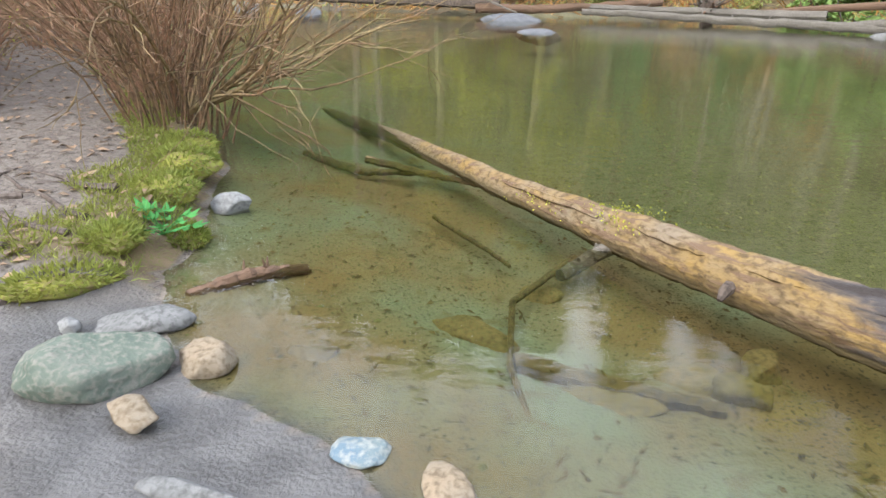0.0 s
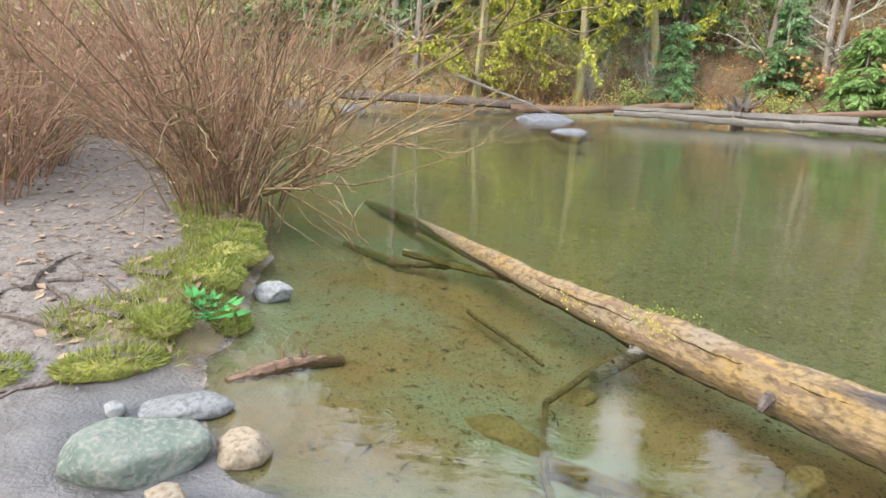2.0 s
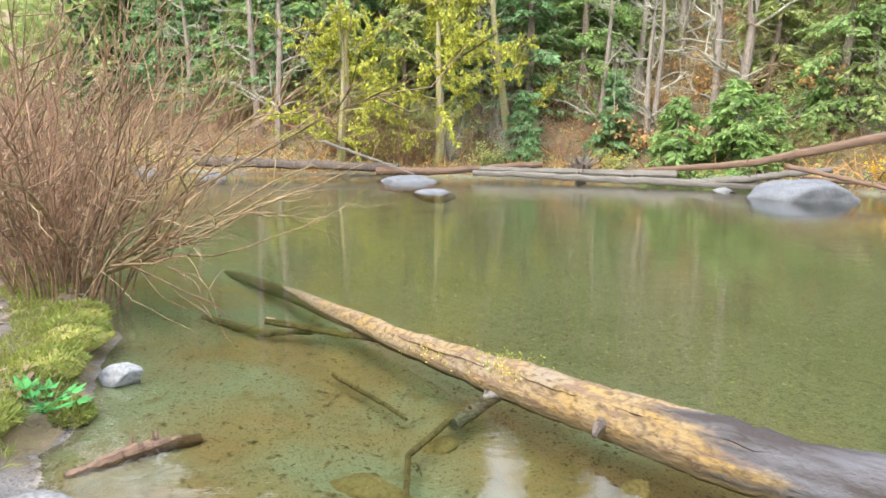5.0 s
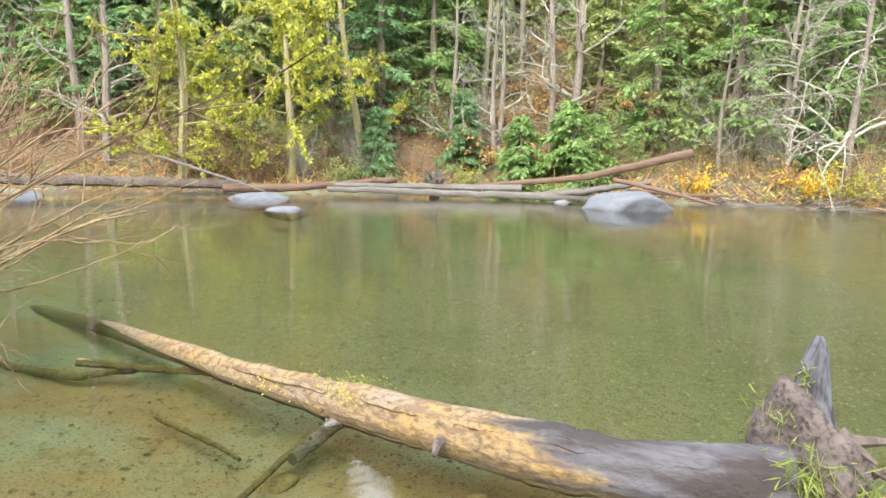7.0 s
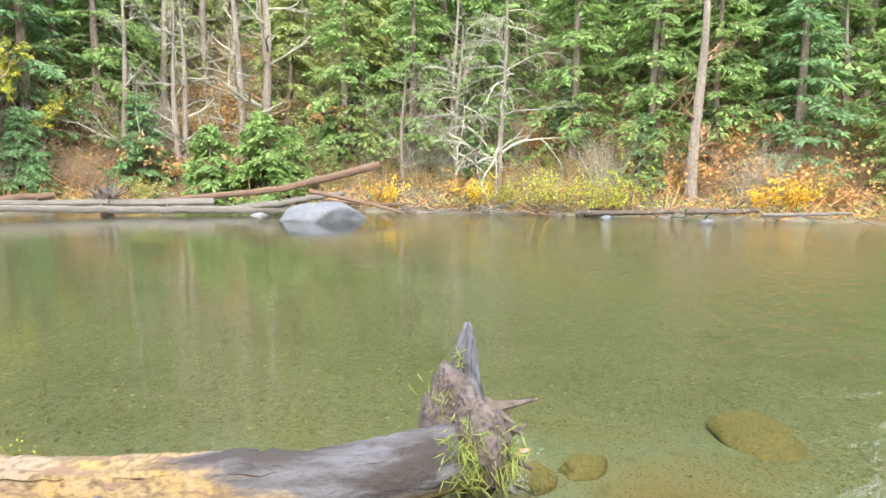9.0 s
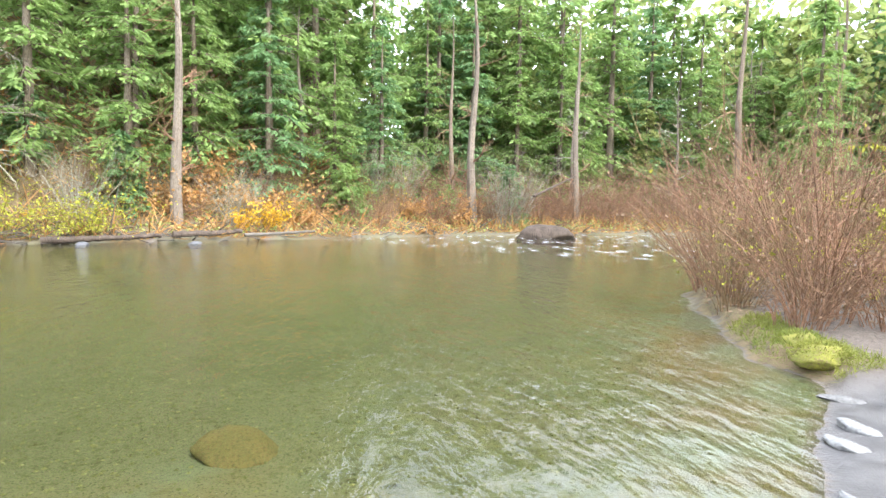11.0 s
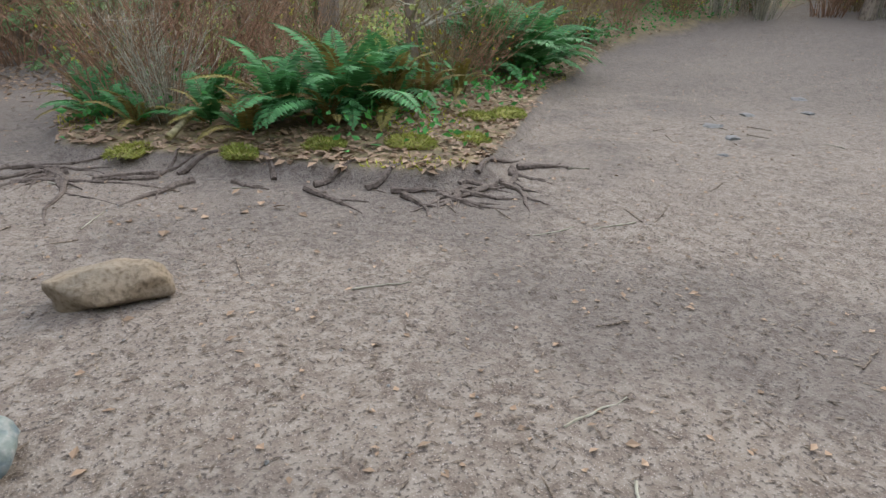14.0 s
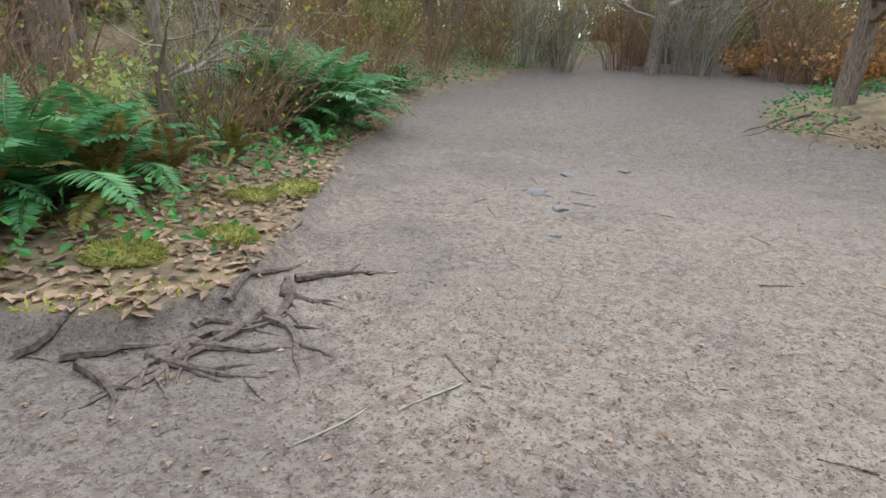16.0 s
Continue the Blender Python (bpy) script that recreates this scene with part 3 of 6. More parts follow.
FAR_STONES = [
    ("boulder", 13.9, 16.2, (3.2, 2.3, 1.6), M_STONEPALE, "great smooth pale grey boulder in the river", -45, 0.5, 41),
    ("boulder", 2.2, 23.6, (2.4, 1.6, 0.85), M_STONEPALE, "pale grey boulder standing out of the river", 0, 0.5, 42),
    ("boulder", 2.45, 18.4, (1.5, 1.0, 0.5), M_STONEPALE, "low wet grey boulder in the river", 0, 0.5, 43),
    ("boulder", -6.0, 25.8, (1.5, 1.1, 0.8), M_STONEPALE, "pale boulder in the river beyond the bush", 0, 0.5, 44),
    ("boulder", -9.0, 27.5, (1.2, 0.9, 0.9), M_STONE, "grey boulder near the far bank", 0, 0.5, 45),
    ("rock", 13.6, 19.6, (0.9, 0.7, 0.5), M_STONE, "grey rock beside a drift log", 0, 0.45, 46),
    ("rock", 15.3, 18.2, (0.7, 0.5, 0.4), M_STONEPALE, "small pale rock beside a drift log", 0, 0.45, 47),
    ("rock", 24.2, 5.6, (1.3, 0.8, 0.45), M_STONEPALE, "pale flat rock at the far waterline", 0, 0.45, 48),
    ("rock", 23.0, 9.2, (0.7, 0.5, 0.4), M_STONEPALE, "white rock at the far waterline", 0, 0.45, 49),
    ("boulder", 30.5, -10.9, (3.6, 1.8, 1.4), M_BARKDARK, "dark mossy boulder below the red shrubs", 70, 0.4, 50),
]
for nm, x, y, size, m, lab, turn, sink, sd in FAR_STONES:
    stone(nm, x, y, size, m, lab, turn, sink, sd, z=max(gz(x, y), -0.15))
SUNK = [
    (-0.1, 2.55, (0.5, 0.22, 0.10), -35, 61), (0.45, 2.05, (0.42, 0.2, 0.09), -15, 62), (1.05, 2.15, (0.30, 0.24, 0.2), 0, 63), (0.85, 2.25, (0.34, 0.24, 0.12), 20, 64),
    (1.2, 2.3, (0.26, 0.22, 0.24), 40, 65), (4.7, 0.6, (1.0, 0.6, 0.25), 30, 66), (2.95, 1.45, (0.4, 0.3, 0.2), 0, 67), (3.3, 1.3, (0.45, 0.3, 0.15), 0, 68), (2.9, 0.9, (0.4, 0.25, 0.12), 20, 69),
    (12.5, 11.0, (1.2, 0.6, 0.5), 20, 71), (0.3, 3.0, (0.3, 0.2, 0.1), 20, 72)]
for x, y, size, turn, sd in SUNK:
    stone("sunken_stone", x, y, size, M_STONESUNK, "brown algae-coated stone lying under the water", turn, 0.5, sd, group="sunken stones")


# ---------------------------------------------------------------- wood
def wobble_line(pts, n, amp, rg):
    pts = np.asarray(pts, float)
    t = np.linspace(0, len(pts) - 1, n)
    i = np.clip(t.astype(int), 0, len(pts) - 2)
    f = (t - i)[:, None]
    out = pts[i] * (1 - f) + pts[i + 1] * f
    return out + rg.standard_normal(out.shape) * amp


def rough_tube(b, pts, rads, sides, amp, rg, cap=True):
    """A tube whose skin is ridged along its length."""
    start = b.count
    b.tube(pts, rads, sides, cap)
    v = b.v[-1].reshape(len(pts), sides, 3)
    ridge = 1 + amp * rg.standard_normal((1, sides, 1)) + amp * 0.5 * rg.standard_normal((len(pts), sides, 1))
    c = np.asarray(pts, float)[:, None]
    b.v[-1] = (c + (v - c) * ridge).reshape(-1, 3)
    return b


def log_material():
    """Bleached wood with yellow rotten patches, weathered blue-grey towards the root."""
    m = mat("log_wood", (0.24, 0.155, 0.055), (0.20, 0.155, 0.105), (0.09, 0.06, 0.03), 3.2, 22, bump=1.0, stretch=(1.0, 1.0, 1.6), coord="World")
    n, k = m.node_tree.nodes, m.node_tree.links
    bs = n["Principled BSDF"]
    old = bs.inputs["Base Color"].links[0].from_socket
    geo = n.new("ShaderNodeNewGeometry")
    sx = n.new("ShaderNodeSeparateXYZ")
    k.new(geo.outputs["Position"], sx.inputs["Vector"])
    nz = n.new("ShaderNodeTexNoise")
    nz.inputs["Scale"].default_value, nz.inputs["Detail"].default_value = 5.0, 8
    mp = n.new("ShaderNodeMapping")
    mp.vector_type = "TEXTURE"
    mp.inputs["Rotation"].default_value = (0, 0, radians(-47))
    mp.inputs["Scale"].default_value = (4.0, 0.5, 0.5)
    k.new(geo.outputs["Position"], mp.inputs["Vector"])
    k.new(mp.outputs["Vector"], nz.inputs["Vector"])
    ad = n.new("ShaderNodeMath")
    ad.operation = "MULTIPLY_ADD"
    ad.inputs[1].default_value = 1.6
    k.new(nz.outputs["Fac"], ad.inputs[0])
    k.new(sx.outputs["X"], ad.inputs[2])
    rp = n.new("ShaderNodeMapRange")
    rp.inputs["From Min"].default_value, rp.inputs["From Max"].default_value = 2.12, 2.3
    k.new(ad.outputs["Value"], rp.inputs["Value"])
    grey = n.new("ShaderNodeMixRGB")
    grey.inputs["Color1"].default_value, grey.inputs["Color2"].default_value = (0.095, 0.09, 0.095, 1), (0.038, 0.03, 0.026, 1)
    st = n.new("ShaderNodeValToRGB")
    st.color_ramp.elements[0].position, st.color_ramp.elements[1].position = 0.42, 0.58
    k.new(nz.outputs["Fac"], st.inputs["Fac"])
    k.new(st.outputs["Color"], grey.inputs["Fac"])
    # dark cracks along the grain
    crack = n.new("ShaderNodeTexNoise")
    crack.inputs["Scale"].default_value, crack.inputs["Detail"].default_value = 14.0, 6
    k.new(mp.outputs["Vector"], crack.inputs["Vector"])
    cr = n.new("ShaderNodeMapRange")
    cr.inputs["From Min"].default_value, cr.inputs["From Max"].default_value = 0.52, 0.62
    k.new(crack.outputs["Fac"], cr.inputs["Value"])
    cm = n.new("ShaderNodeMixRGB")
    cm.inputs["Color2"].default_value = (0.14, 0.09, 0.055, 1)
    k.new(cr.outputs["Result"], cm.inputs["Fac"])
    k.new(old, cm.inputs["Color1"])
    old = cm.outputs["Color"]
    mx = n.new("ShaderNodeMixRGB")
    k.new(rp.outputs["Result"], mx.inputs["Fac"])
    k.new(old, mx.inputs["Color1"])
    k.new(grey.outputs["Color"], mx.inputs["Color2"])
    # the trunk turns dark brown low down, at a ragged height above the water
    low_range = n.new("ShaderNodeMapRange")
    low_range.inputs["From Min"].default_value, low_range.inputs["From Max"].default_value = 0.075, 0.15
    low_z = n.new("ShaderNodeMath")
    low_z.operation = "MULTIPLY_ADD"
    low_z.inputs[1].default_value = 0.14
    k.new(nz.outputs["Fac"], low_z.inputs[0])
    k.new(sx.outputs["Z"], low_z.inputs[2])
    k.new(low_z.outputs["Value"], low_range.inputs["Value"])
    low_mix = n.new("ShaderNodeMixRGB")
    low_mix.inputs["Color1"].default_value = (0.13, 0.10, 0.05, 1)
    k.new(low_range.outputs["Result"], low_mix.inputs["Fac"])
    k.new(mx.outputs["Color"], low_mix.inputs["Color2"])
    k.new(low_mix.outputs["Color"], bs.inputs["Base Color"])
    return m


def tuft(b, centre, radius, count, length, width, rg, droop=0.0):
    c = np.asarray(centre) + rg.standard_normal((count, 3)) * np.asarray(radius)
    d = unit(rg.standard_normal((count, 3)) * 0.6 + np.array([0, 0, 0.7 - droop]))
    s = unit(np.cross(d, rg.standard_normal((count, 3))))
    return b.leaves(c, d, s, length * rg.uniform(0.5, 1.2, count), width)


def build_log():
    rg = np.random.default_rng(3)
    top = thing("fallen_log", (0, 0, 0), "long bleached fallen log with rotten yellow patches lying in the river", "log")
    axis_pts = [(-2.1, 8.5, -0.34), (-1.6, 7.4, -0.16), (-0.77, 5.95, -0.055), (-0.2, 4.9, 0.015), (0.2, 4.15, 0.05), (0.68, 3.41, 0.08), (0.98, 2.98, 0.10), (1.2, 2.68, 0.11), (1.36, 2.45, 0.12), (1.6, 2.17, 0.125), (1.85, 1.94, 0.125), (2.12, 1.75, 0.125), (2.5, 1.58, 0.13)]
    rads = [0.045, 0.055, 0.068, 0.08, 0.092, 0.112, 0.126, 0.136, 0.144, 0.148, 0.152, 0.155, 0.165]
    n = 90
    pts = wobble_line(axis_pts, n, 0.004, rg)
    rr = np.interp(np.linspace(0, len(rads) - 1, n), range(len(rads)), rads) * (1 + 0.05 * np.interp(np.arange(n), np.arange(0, 91, 6), rg.standard_normal(16)))
    M = log_material()
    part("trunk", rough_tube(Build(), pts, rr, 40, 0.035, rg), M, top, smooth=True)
    for i in range(5):
        b = Build()
        s = 30 + i * 11
        q = pts[s:s + 9] + np.array([0.01 * i, 0.0, 0]) + np.array([[-0.5, -0.5, 0.72]]) * rr[s:s + 9, None] * 0.98
        b.tube(q, 0.012 + 0.02 * np.sin(np.linspace(0, math.pi, 9)), 5)
        part("bark_strip", b, M, top, "loose strip of bark")
    b = Build()
    kp = pts[52]
    b.tube([kp + (-0.05, -0.06, 0.0), kp + (-0.12, -0.13, 0.0), kp + (-0.16, -0.17, -0.03)], [0.04, 0.03, 0.012], 7)
    part("branch_stub", b, M_BARKDARK, top, "dark broken branch stub")
    # the upturned root plate
    ob = new("root_plate", stone_mesh("root_plate", (0.44, 0.58, 0.66), mat("root_wood", (0.125, 0.098, 0.085), (0.08, 0.06, 0.05), (0.035, 0.027, 0.024), 6, 35, bump=1.0, coord="World"), 91, 7, 0.3))
    ob.parent, ob.matrix_basis = top, pose(2.57, 1.62, 0.2, 0, -10, -38)
    spike = Build()
    rough_tube(spike, [(2.58, 1.64, 0.35), (2.585, 1.655, 0.5), (2.60, 1.66, 0.62), (2.615, 1.67, 0.70), (2.625, 1.675, 0.78)], [0.11, 0.075, 0.058, 0.046, 0.016], 11, 0.16, rg)
    rough_tube(spike, [(2.545, 1.655, 0.4), (2.555, 1.66, 0.55), (2.57, 1.66, 0.66)], [0.05, 0.028, 0.006], 7, 0.15, rg)
    part("root_spike", spike, mat("root_spike_wood", (0.12, 0.12, 0.135), (0.07, 0.065, 0.065), (0.035, 0.03, 0.03), 9, 40, stretch=(1, 1, 0.2), bump=1, coord="World"), top, "weathered grey splintered root spike")
    for i in range(16):
        a = rg.uniform(0, 2 * math.pi)
        p0 = np.array([2.6, 1.6, 0.18]) + np.array([math.cos(a) * 0.1, math.sin(a) * 0.16, rg.uniform(-0.1, 0.24)])
        way = unit(np.array([math.cos(a) * 0.7 + 0.5, math.sin(a) * 0.7 - 0.35, rg.uniform(-0.9, 0.35)]))
        bend = rg.standard_normal(3) * 0.06
        L = rg.uniform(0.1, 0.22)
        part("root", Build().tube([p0, p0 + way * L * 0.5 + bend * 0.5, p0 + way * L + bend], [0.035, 0.02, 0.006], 6), M_BARKDARK, top)
    g = Build()
    tuft(g, (2.36, 1.47, 0.22), (0.06, 0.05, 0.08), 430, 0.13, 0.008, rg, 1.3)
    tuft(g, (2.52, 1.38, 0.17), (0.05, 0.05, 0.06), 240, 0.12, 0.008, rg, 1.3)
    tuft(g, (2.44, 1.68, 0.40), (0.08, 0.06, 0.04), 90, 0.09, 0.006, rg, 0.4)
    tuft(g, (2.53, 1.66, 0.60), (0.012, 0.012, 0.03), 40, 0.05, 0.01, rg, 0.8)
    stuff("hanging_moss", g, M_GRASS, top, "green moss and grass hanging from the roots")
    g = Build()
    tuft(g, (0.80, 3.24, 0.19), (0.10, 0.11, 0.008), 240, 0.02, 0.012, rg)
    tuft(g, (0.45, 3.72, 0.12), (0.1, 0.11, 0.012), 140, 0.02, 0.012, rg)
    stuff("moss_patch", g, M_MOSS, top, "yellow-green moss on the trunk")
    g = Build()
    g.leaves([(2.62, 1.36, 0.13)], unit(np.array([[0.4, -0.6, 0.3]])), unit(np.array([[1, 0.5, 0.0]])), 0.09, 0.08)
    part("dead_leaf", g, mat("leaf_pink_brown", (0.52, 0.25, 0.17), (0.45, 0.22, 0.15), None, 20, 60, bump=0, coord="World"), top, "reddish dead leaf")


build_log()


def drift_log(pts, r0, r1, material, label, seed, name="drift_log", group=""):
    rg = np.random.default_rng(seed)
    L = wobble_line(pts, 22, min(0.02, r0 * 0.1), rg)
    t = thing(name, tuple(L[0]), label, "log", group)
    part("trunk", rough_tube(Build(), L - L[0], np.linspace(r0, r1, 22), 12, 0.05, rg), material, t)
    for i in range(4):
        b = Build()
        k = rg.integers(5, 20)
        w = unit(rg.standard_normal(3) + np.array([0, 0, 0.6]))
        b.tube([L[k] - L[0], L[k] - L[0] + w * r0 * 1.8], [r1 * 0.4, r1 * 0.15], 6)
        part("broken_branch", b, material, t)


for pts, r0, r1, m, lab, sd in [
    ([(18.1, 17.4, 2.05), (14.9, 20.0, 1.0), (11.3, 23.2, 0.48)], 0.17, 0.1, M_DRIFTBROWN, "long red-brown fallen log sloping down the far bank", 1),
    ([(14.6, 19.0, 0.22), (10.5, 22.5, 0.2), (5.2, 25.0, 0.32)], 0.17, 0.12, M_DRIFT, "long grey drift log along the far waterline", 2),
    ([(12.8, 21.6, 0.45), (8.5, 24.6, 0.4), (4.8, 25.8, 0.45)], 0.2, 0.12, M_DRIFT, "grey drift log stranded on the far bank", 3),
    ([(-7.2, 28.4, 0.55), (-2, 27.2, 0.5), (2.0, 26.3, 0.42)], 0.24, 0.18, M_BARKDARK, "dark wet log along the far bank", 4),
    ([(1.0, 26.0, 0.3), (4.0, 25.6, 0.35), (8.5, 25.5, 0.7)], 0.2, 0.14, M_DRIFTBROWN, "brown drift log on the far bank", 5),
    ([(-1.5, 27.0, 1.6), (1.2, 25.8, 0.7), (2.6, 25.0, 0.2)], 0.07, 0.03, M_DRIFT, "thin bare fallen branch reaching to the water", 6),
    ([(14.4, 17.5, 1.0), (15.4, 15.6, 0.6), (16.2, 14.4, 0.25)], 0.09, 0.05, M_DRIFTBROWN, "thin broken brown trunk beside the boulder", 7),
    ([(14.9, 17.3, 0.6), (16.4, 16.0, 0.5), (17.7, 15.2, 0.5)], 0.08, 0.04, M_DRIFTBROWN, "thin broken brown trunk beside the boulder", 8),
    ([(12.9, 20.6, 0.2), (14.3, 19.0, 0.5), (16.2, 17.6, 0.9)], 0.15, 0.1, M_DRIFT, "grey log leaning on the far bank", 9),
    ([(23.0, 10.6, 0.15), (23.6, 8.8, 0.2), (24.6, 7.0, 0.3)], 0.14, 0.08, M_BARKDARK, "dark log on the far waterline", 10),
    ([(25.8, 4.0, 0.25), (26.6, 2.6, 0.3), (28.0, 1.2, 0.35)], 0.08, 0.05, M_DRIFT, "bleached driftwood on the far gravel", 11),
    ([(24.8, 6.6, 0.3), (25.6, 5.0, 0.35), (26.2, 4.2, 0.4)], 0.13, 0.09, M_BARKDARK, "dark log on the far waterline", 12),
    ([(28.0, -9.5, 2.2), (30.2, -12.6, 3.4)], 0.07, 0.03, M_BARKDARK, "dark leaning dead branch above the shrubs", 13),
    ([(-1.47, 2.62, -0.05), (-1.25, 2.80, 0.0), (-0.98, 2.98, -0.05)], 0.05, 0.03, M_DRIFTBROWN, "short waterlogged brown log awash in the shallows", 14),
    ([(-0.9, 5.0, -0.03), (-0.35, 4.7, -0.05), (0.1, 4.55, -0.1)], 0.035, 0.02, M_SUNKWOOD, "waterlogged branch beside the fallen log", 15),
    ([(-1.5, 5.3, -0.08), (-0.9, 4.8, -0.08), (-0.3, 4.9, -0.1)], 0.04, 0.02, M_SUNKWOOD, "sunken branch beside the fallen log", 16),
    ([(0.10, 1.85, -0.1), (0.05, 2.2, -0.09), (0.12, 2.75, -0.1), (0.55, 3.3, -0.1)], 0.012, 0.02, M_SUNKWOOD, "thin crooked branch lying under the water", 17),
    ([(0.08, 2.25, -0.12), (0.5, 2.1, -0.12), (0.9, 2.0, -0.14)], 0.05, 0.03, M_SUNKWOOD, "sunken rotten wood on the river bed", 18),
    ([(0.42, 3.05, -0.1), (0.62, 3.2, -0.05), (0.8, 3.25, 0.02)], 0.035, 0.05, M_DRIFT, "pale broken branch under the log", 19),
    ([(-0.3, 3.9, -0.1), (0.05, 3.4, -0.12), (0.15, 3.2, -0.12)], 0.02, 0.012, M_SUNKWOOD, "thin sunken stick on the bed", 20),
]:
    drift_log(pts, r0, r1, m, lab, sd)


def build_snag():
    rg = np.random.default_rng(8)
    x, y = 9.8, 24.0
    t = thing("root_stump", (x, y, max(gz(x, y), 0.0)), "upturned grey root stump with tangled roots on the far bank", "stump")
    ob = part("stump", stone_mesh("stump", (0.9, 0.9, 1.2), M_BARKDARK, 5, 7, 0.3), None, t)
    ob.matrix_basis = pose(0, 0, 0.4)
    for i in range(26):
        a, e = rg.uniform(0, 6.28), rg.uniform(-0.2, 1.2)
        w = np.array([math.cos(a) * math.cos(e), math.sin(a) * math.cos(e), math.sin(e)])
        L = rg.uniform(0.5, 1.3)
        part("root", Build().tube([w * 0.3 + (0, 0, 0.5), w * L * 0.7 + (0, 0, 0.5) + rg.standard_normal(3) * 0.08, w * L + (0, 0, 0.45) + rg.standard_normal(3) * 0.15], [0.06, 0.035, 0.01], 5), M_DRIFT if i % 3 else M_DRIFTBROWN, t)


build_snag()


# ---------------------------------------------------------------- trees and shrubs
def conifer(seed, height, spread, material, label, bare=0.12, sprays=44, levels=30, droop=0.35, leaf=1.0):
    """A conifer: a tapered trunk, drooping boughs, flat hanging sprays with gaps between."""
    rg = np.random.default_rng(seed)
    t = thing("conifer", (0, 0, -50), label, "tree", "conifers")
    bend = rg.standard_normal(2) * 0.15
    zs = np.linspace(0, height, 14)
    axis_pts = np.stack([bend[0] * np.sin(zs / height * 2), bend[1] * np.sin(zs / height * 2.6), zs], 1)
    r0 = 0.018 * height
    part("trunk", rough_tube(Build(), axis_pts, np.linspace(r0, 0.02, 14), 9, 0.07, rg), M_BARK, t)
    limbs, crown = Build(), Build()
    for i in range(levels):
        f = bare + (1 - bare) * (i + rg.uniform(0, 1)) / levels
        z = f * height
        reach = spread * (1 - f) ** 0.75 * rg.uniform(0.55, 1.15) + 0.25
        for j in range(rg.integers(3, 6)):
            a = rg.uniform(0, 2 * math.pi)
            out = np.array([math.cos(a), math.sin(a), 0])
            k = 5
            s = np.linspace(0, 1, k)
            up = rg.uniform(-0.1, 0.25)
            path = np.array([np.interp(z, zs, axis_pts[:, 0]), np.interp(z, zs, axis_pts[:, 1]), z]) + out * (s * reach)[:, None] + np.array([0, 0, 1]) * (up * s * reach - droop * reach * s ** 2)[:, None]
            limbs.tube(path, np.linspace(0.012 * reach + 0.008, 0.004, k), 4, False)
            m = int(sprays * (0.35 + reach / spread))
            u = rg.uniform(0.12, 1.05, m)
            base = np.stack([np.interp(u, s, path[:, q]) for q in range(3)], 1)
            side = np.cross(out, (0, 0, 1))
            sg = rg.choice([-1, 1], m)[:, None]
            d = unit(out * rg.uniform(0.2, 0.9, m)[:, None] + side * sg * rg.uniform(0.2, 1, m)[:, None] + np.array([0, 0, -1]) * rg.uniform(0.05, 0.9, m)[:, None])
            sd = unit(np.cross(d, np.array([0, 0, 1]) + 0.7 * rg.standard_normal((m, 3))))
            off = side * sg * (rg.uniform(0, 0.22, m) * reach * (1 - u * 0.6))[:, None]
            crown.leaves(base + off + rg.standard_normal((m, 3)) * 0.05, d, sd, rg.uniform(0.22, 0.60, m) * leaf, rg.uniform(0.10, 0.24, m) * leaf)
    stuff("branchwood", limbs, M_BARK, t)
    stuff("crown", crown, material, t)
    return t


def grow(b, tips, p, d, length, r, depth, rg, spreadf, rise, segs=5, sides=6):
    """Grows a limb and its branches."""
    pts, rads = [p], [r]
    q, w = np.array(p, float), np.array(d, float)
    for i in range(segs):
        w = unit(w + rg.standard_normal(3) * 0.16 + np.array([0, 0, rise]))
        q = q + w * length / segs
        pts.append(q.copy())
        rads.append(r * (1 - 0.7 * (i + 1) / segs))
    b.tube(pts, rads, sides if depth > 1 else 4 if depth else 3, False)
    tips.append((np.array(pts), rads))
    if depth <= 0:
        return
    for i in range(rg.integers(3, 6)):
        k = rg.integers(1, segs + 1)
        w2 = unit(unit(np.array(pts[k]) - pts[k - 1]) + rg.standard_normal(3) * spreadf)
        grow(b, tips, pts[k], w2, length * rg.uniform(0.4, 0.68), max(rads[k] * 0.75, 0.004), depth - 1, rg, spreadf, rise, segs, sides)


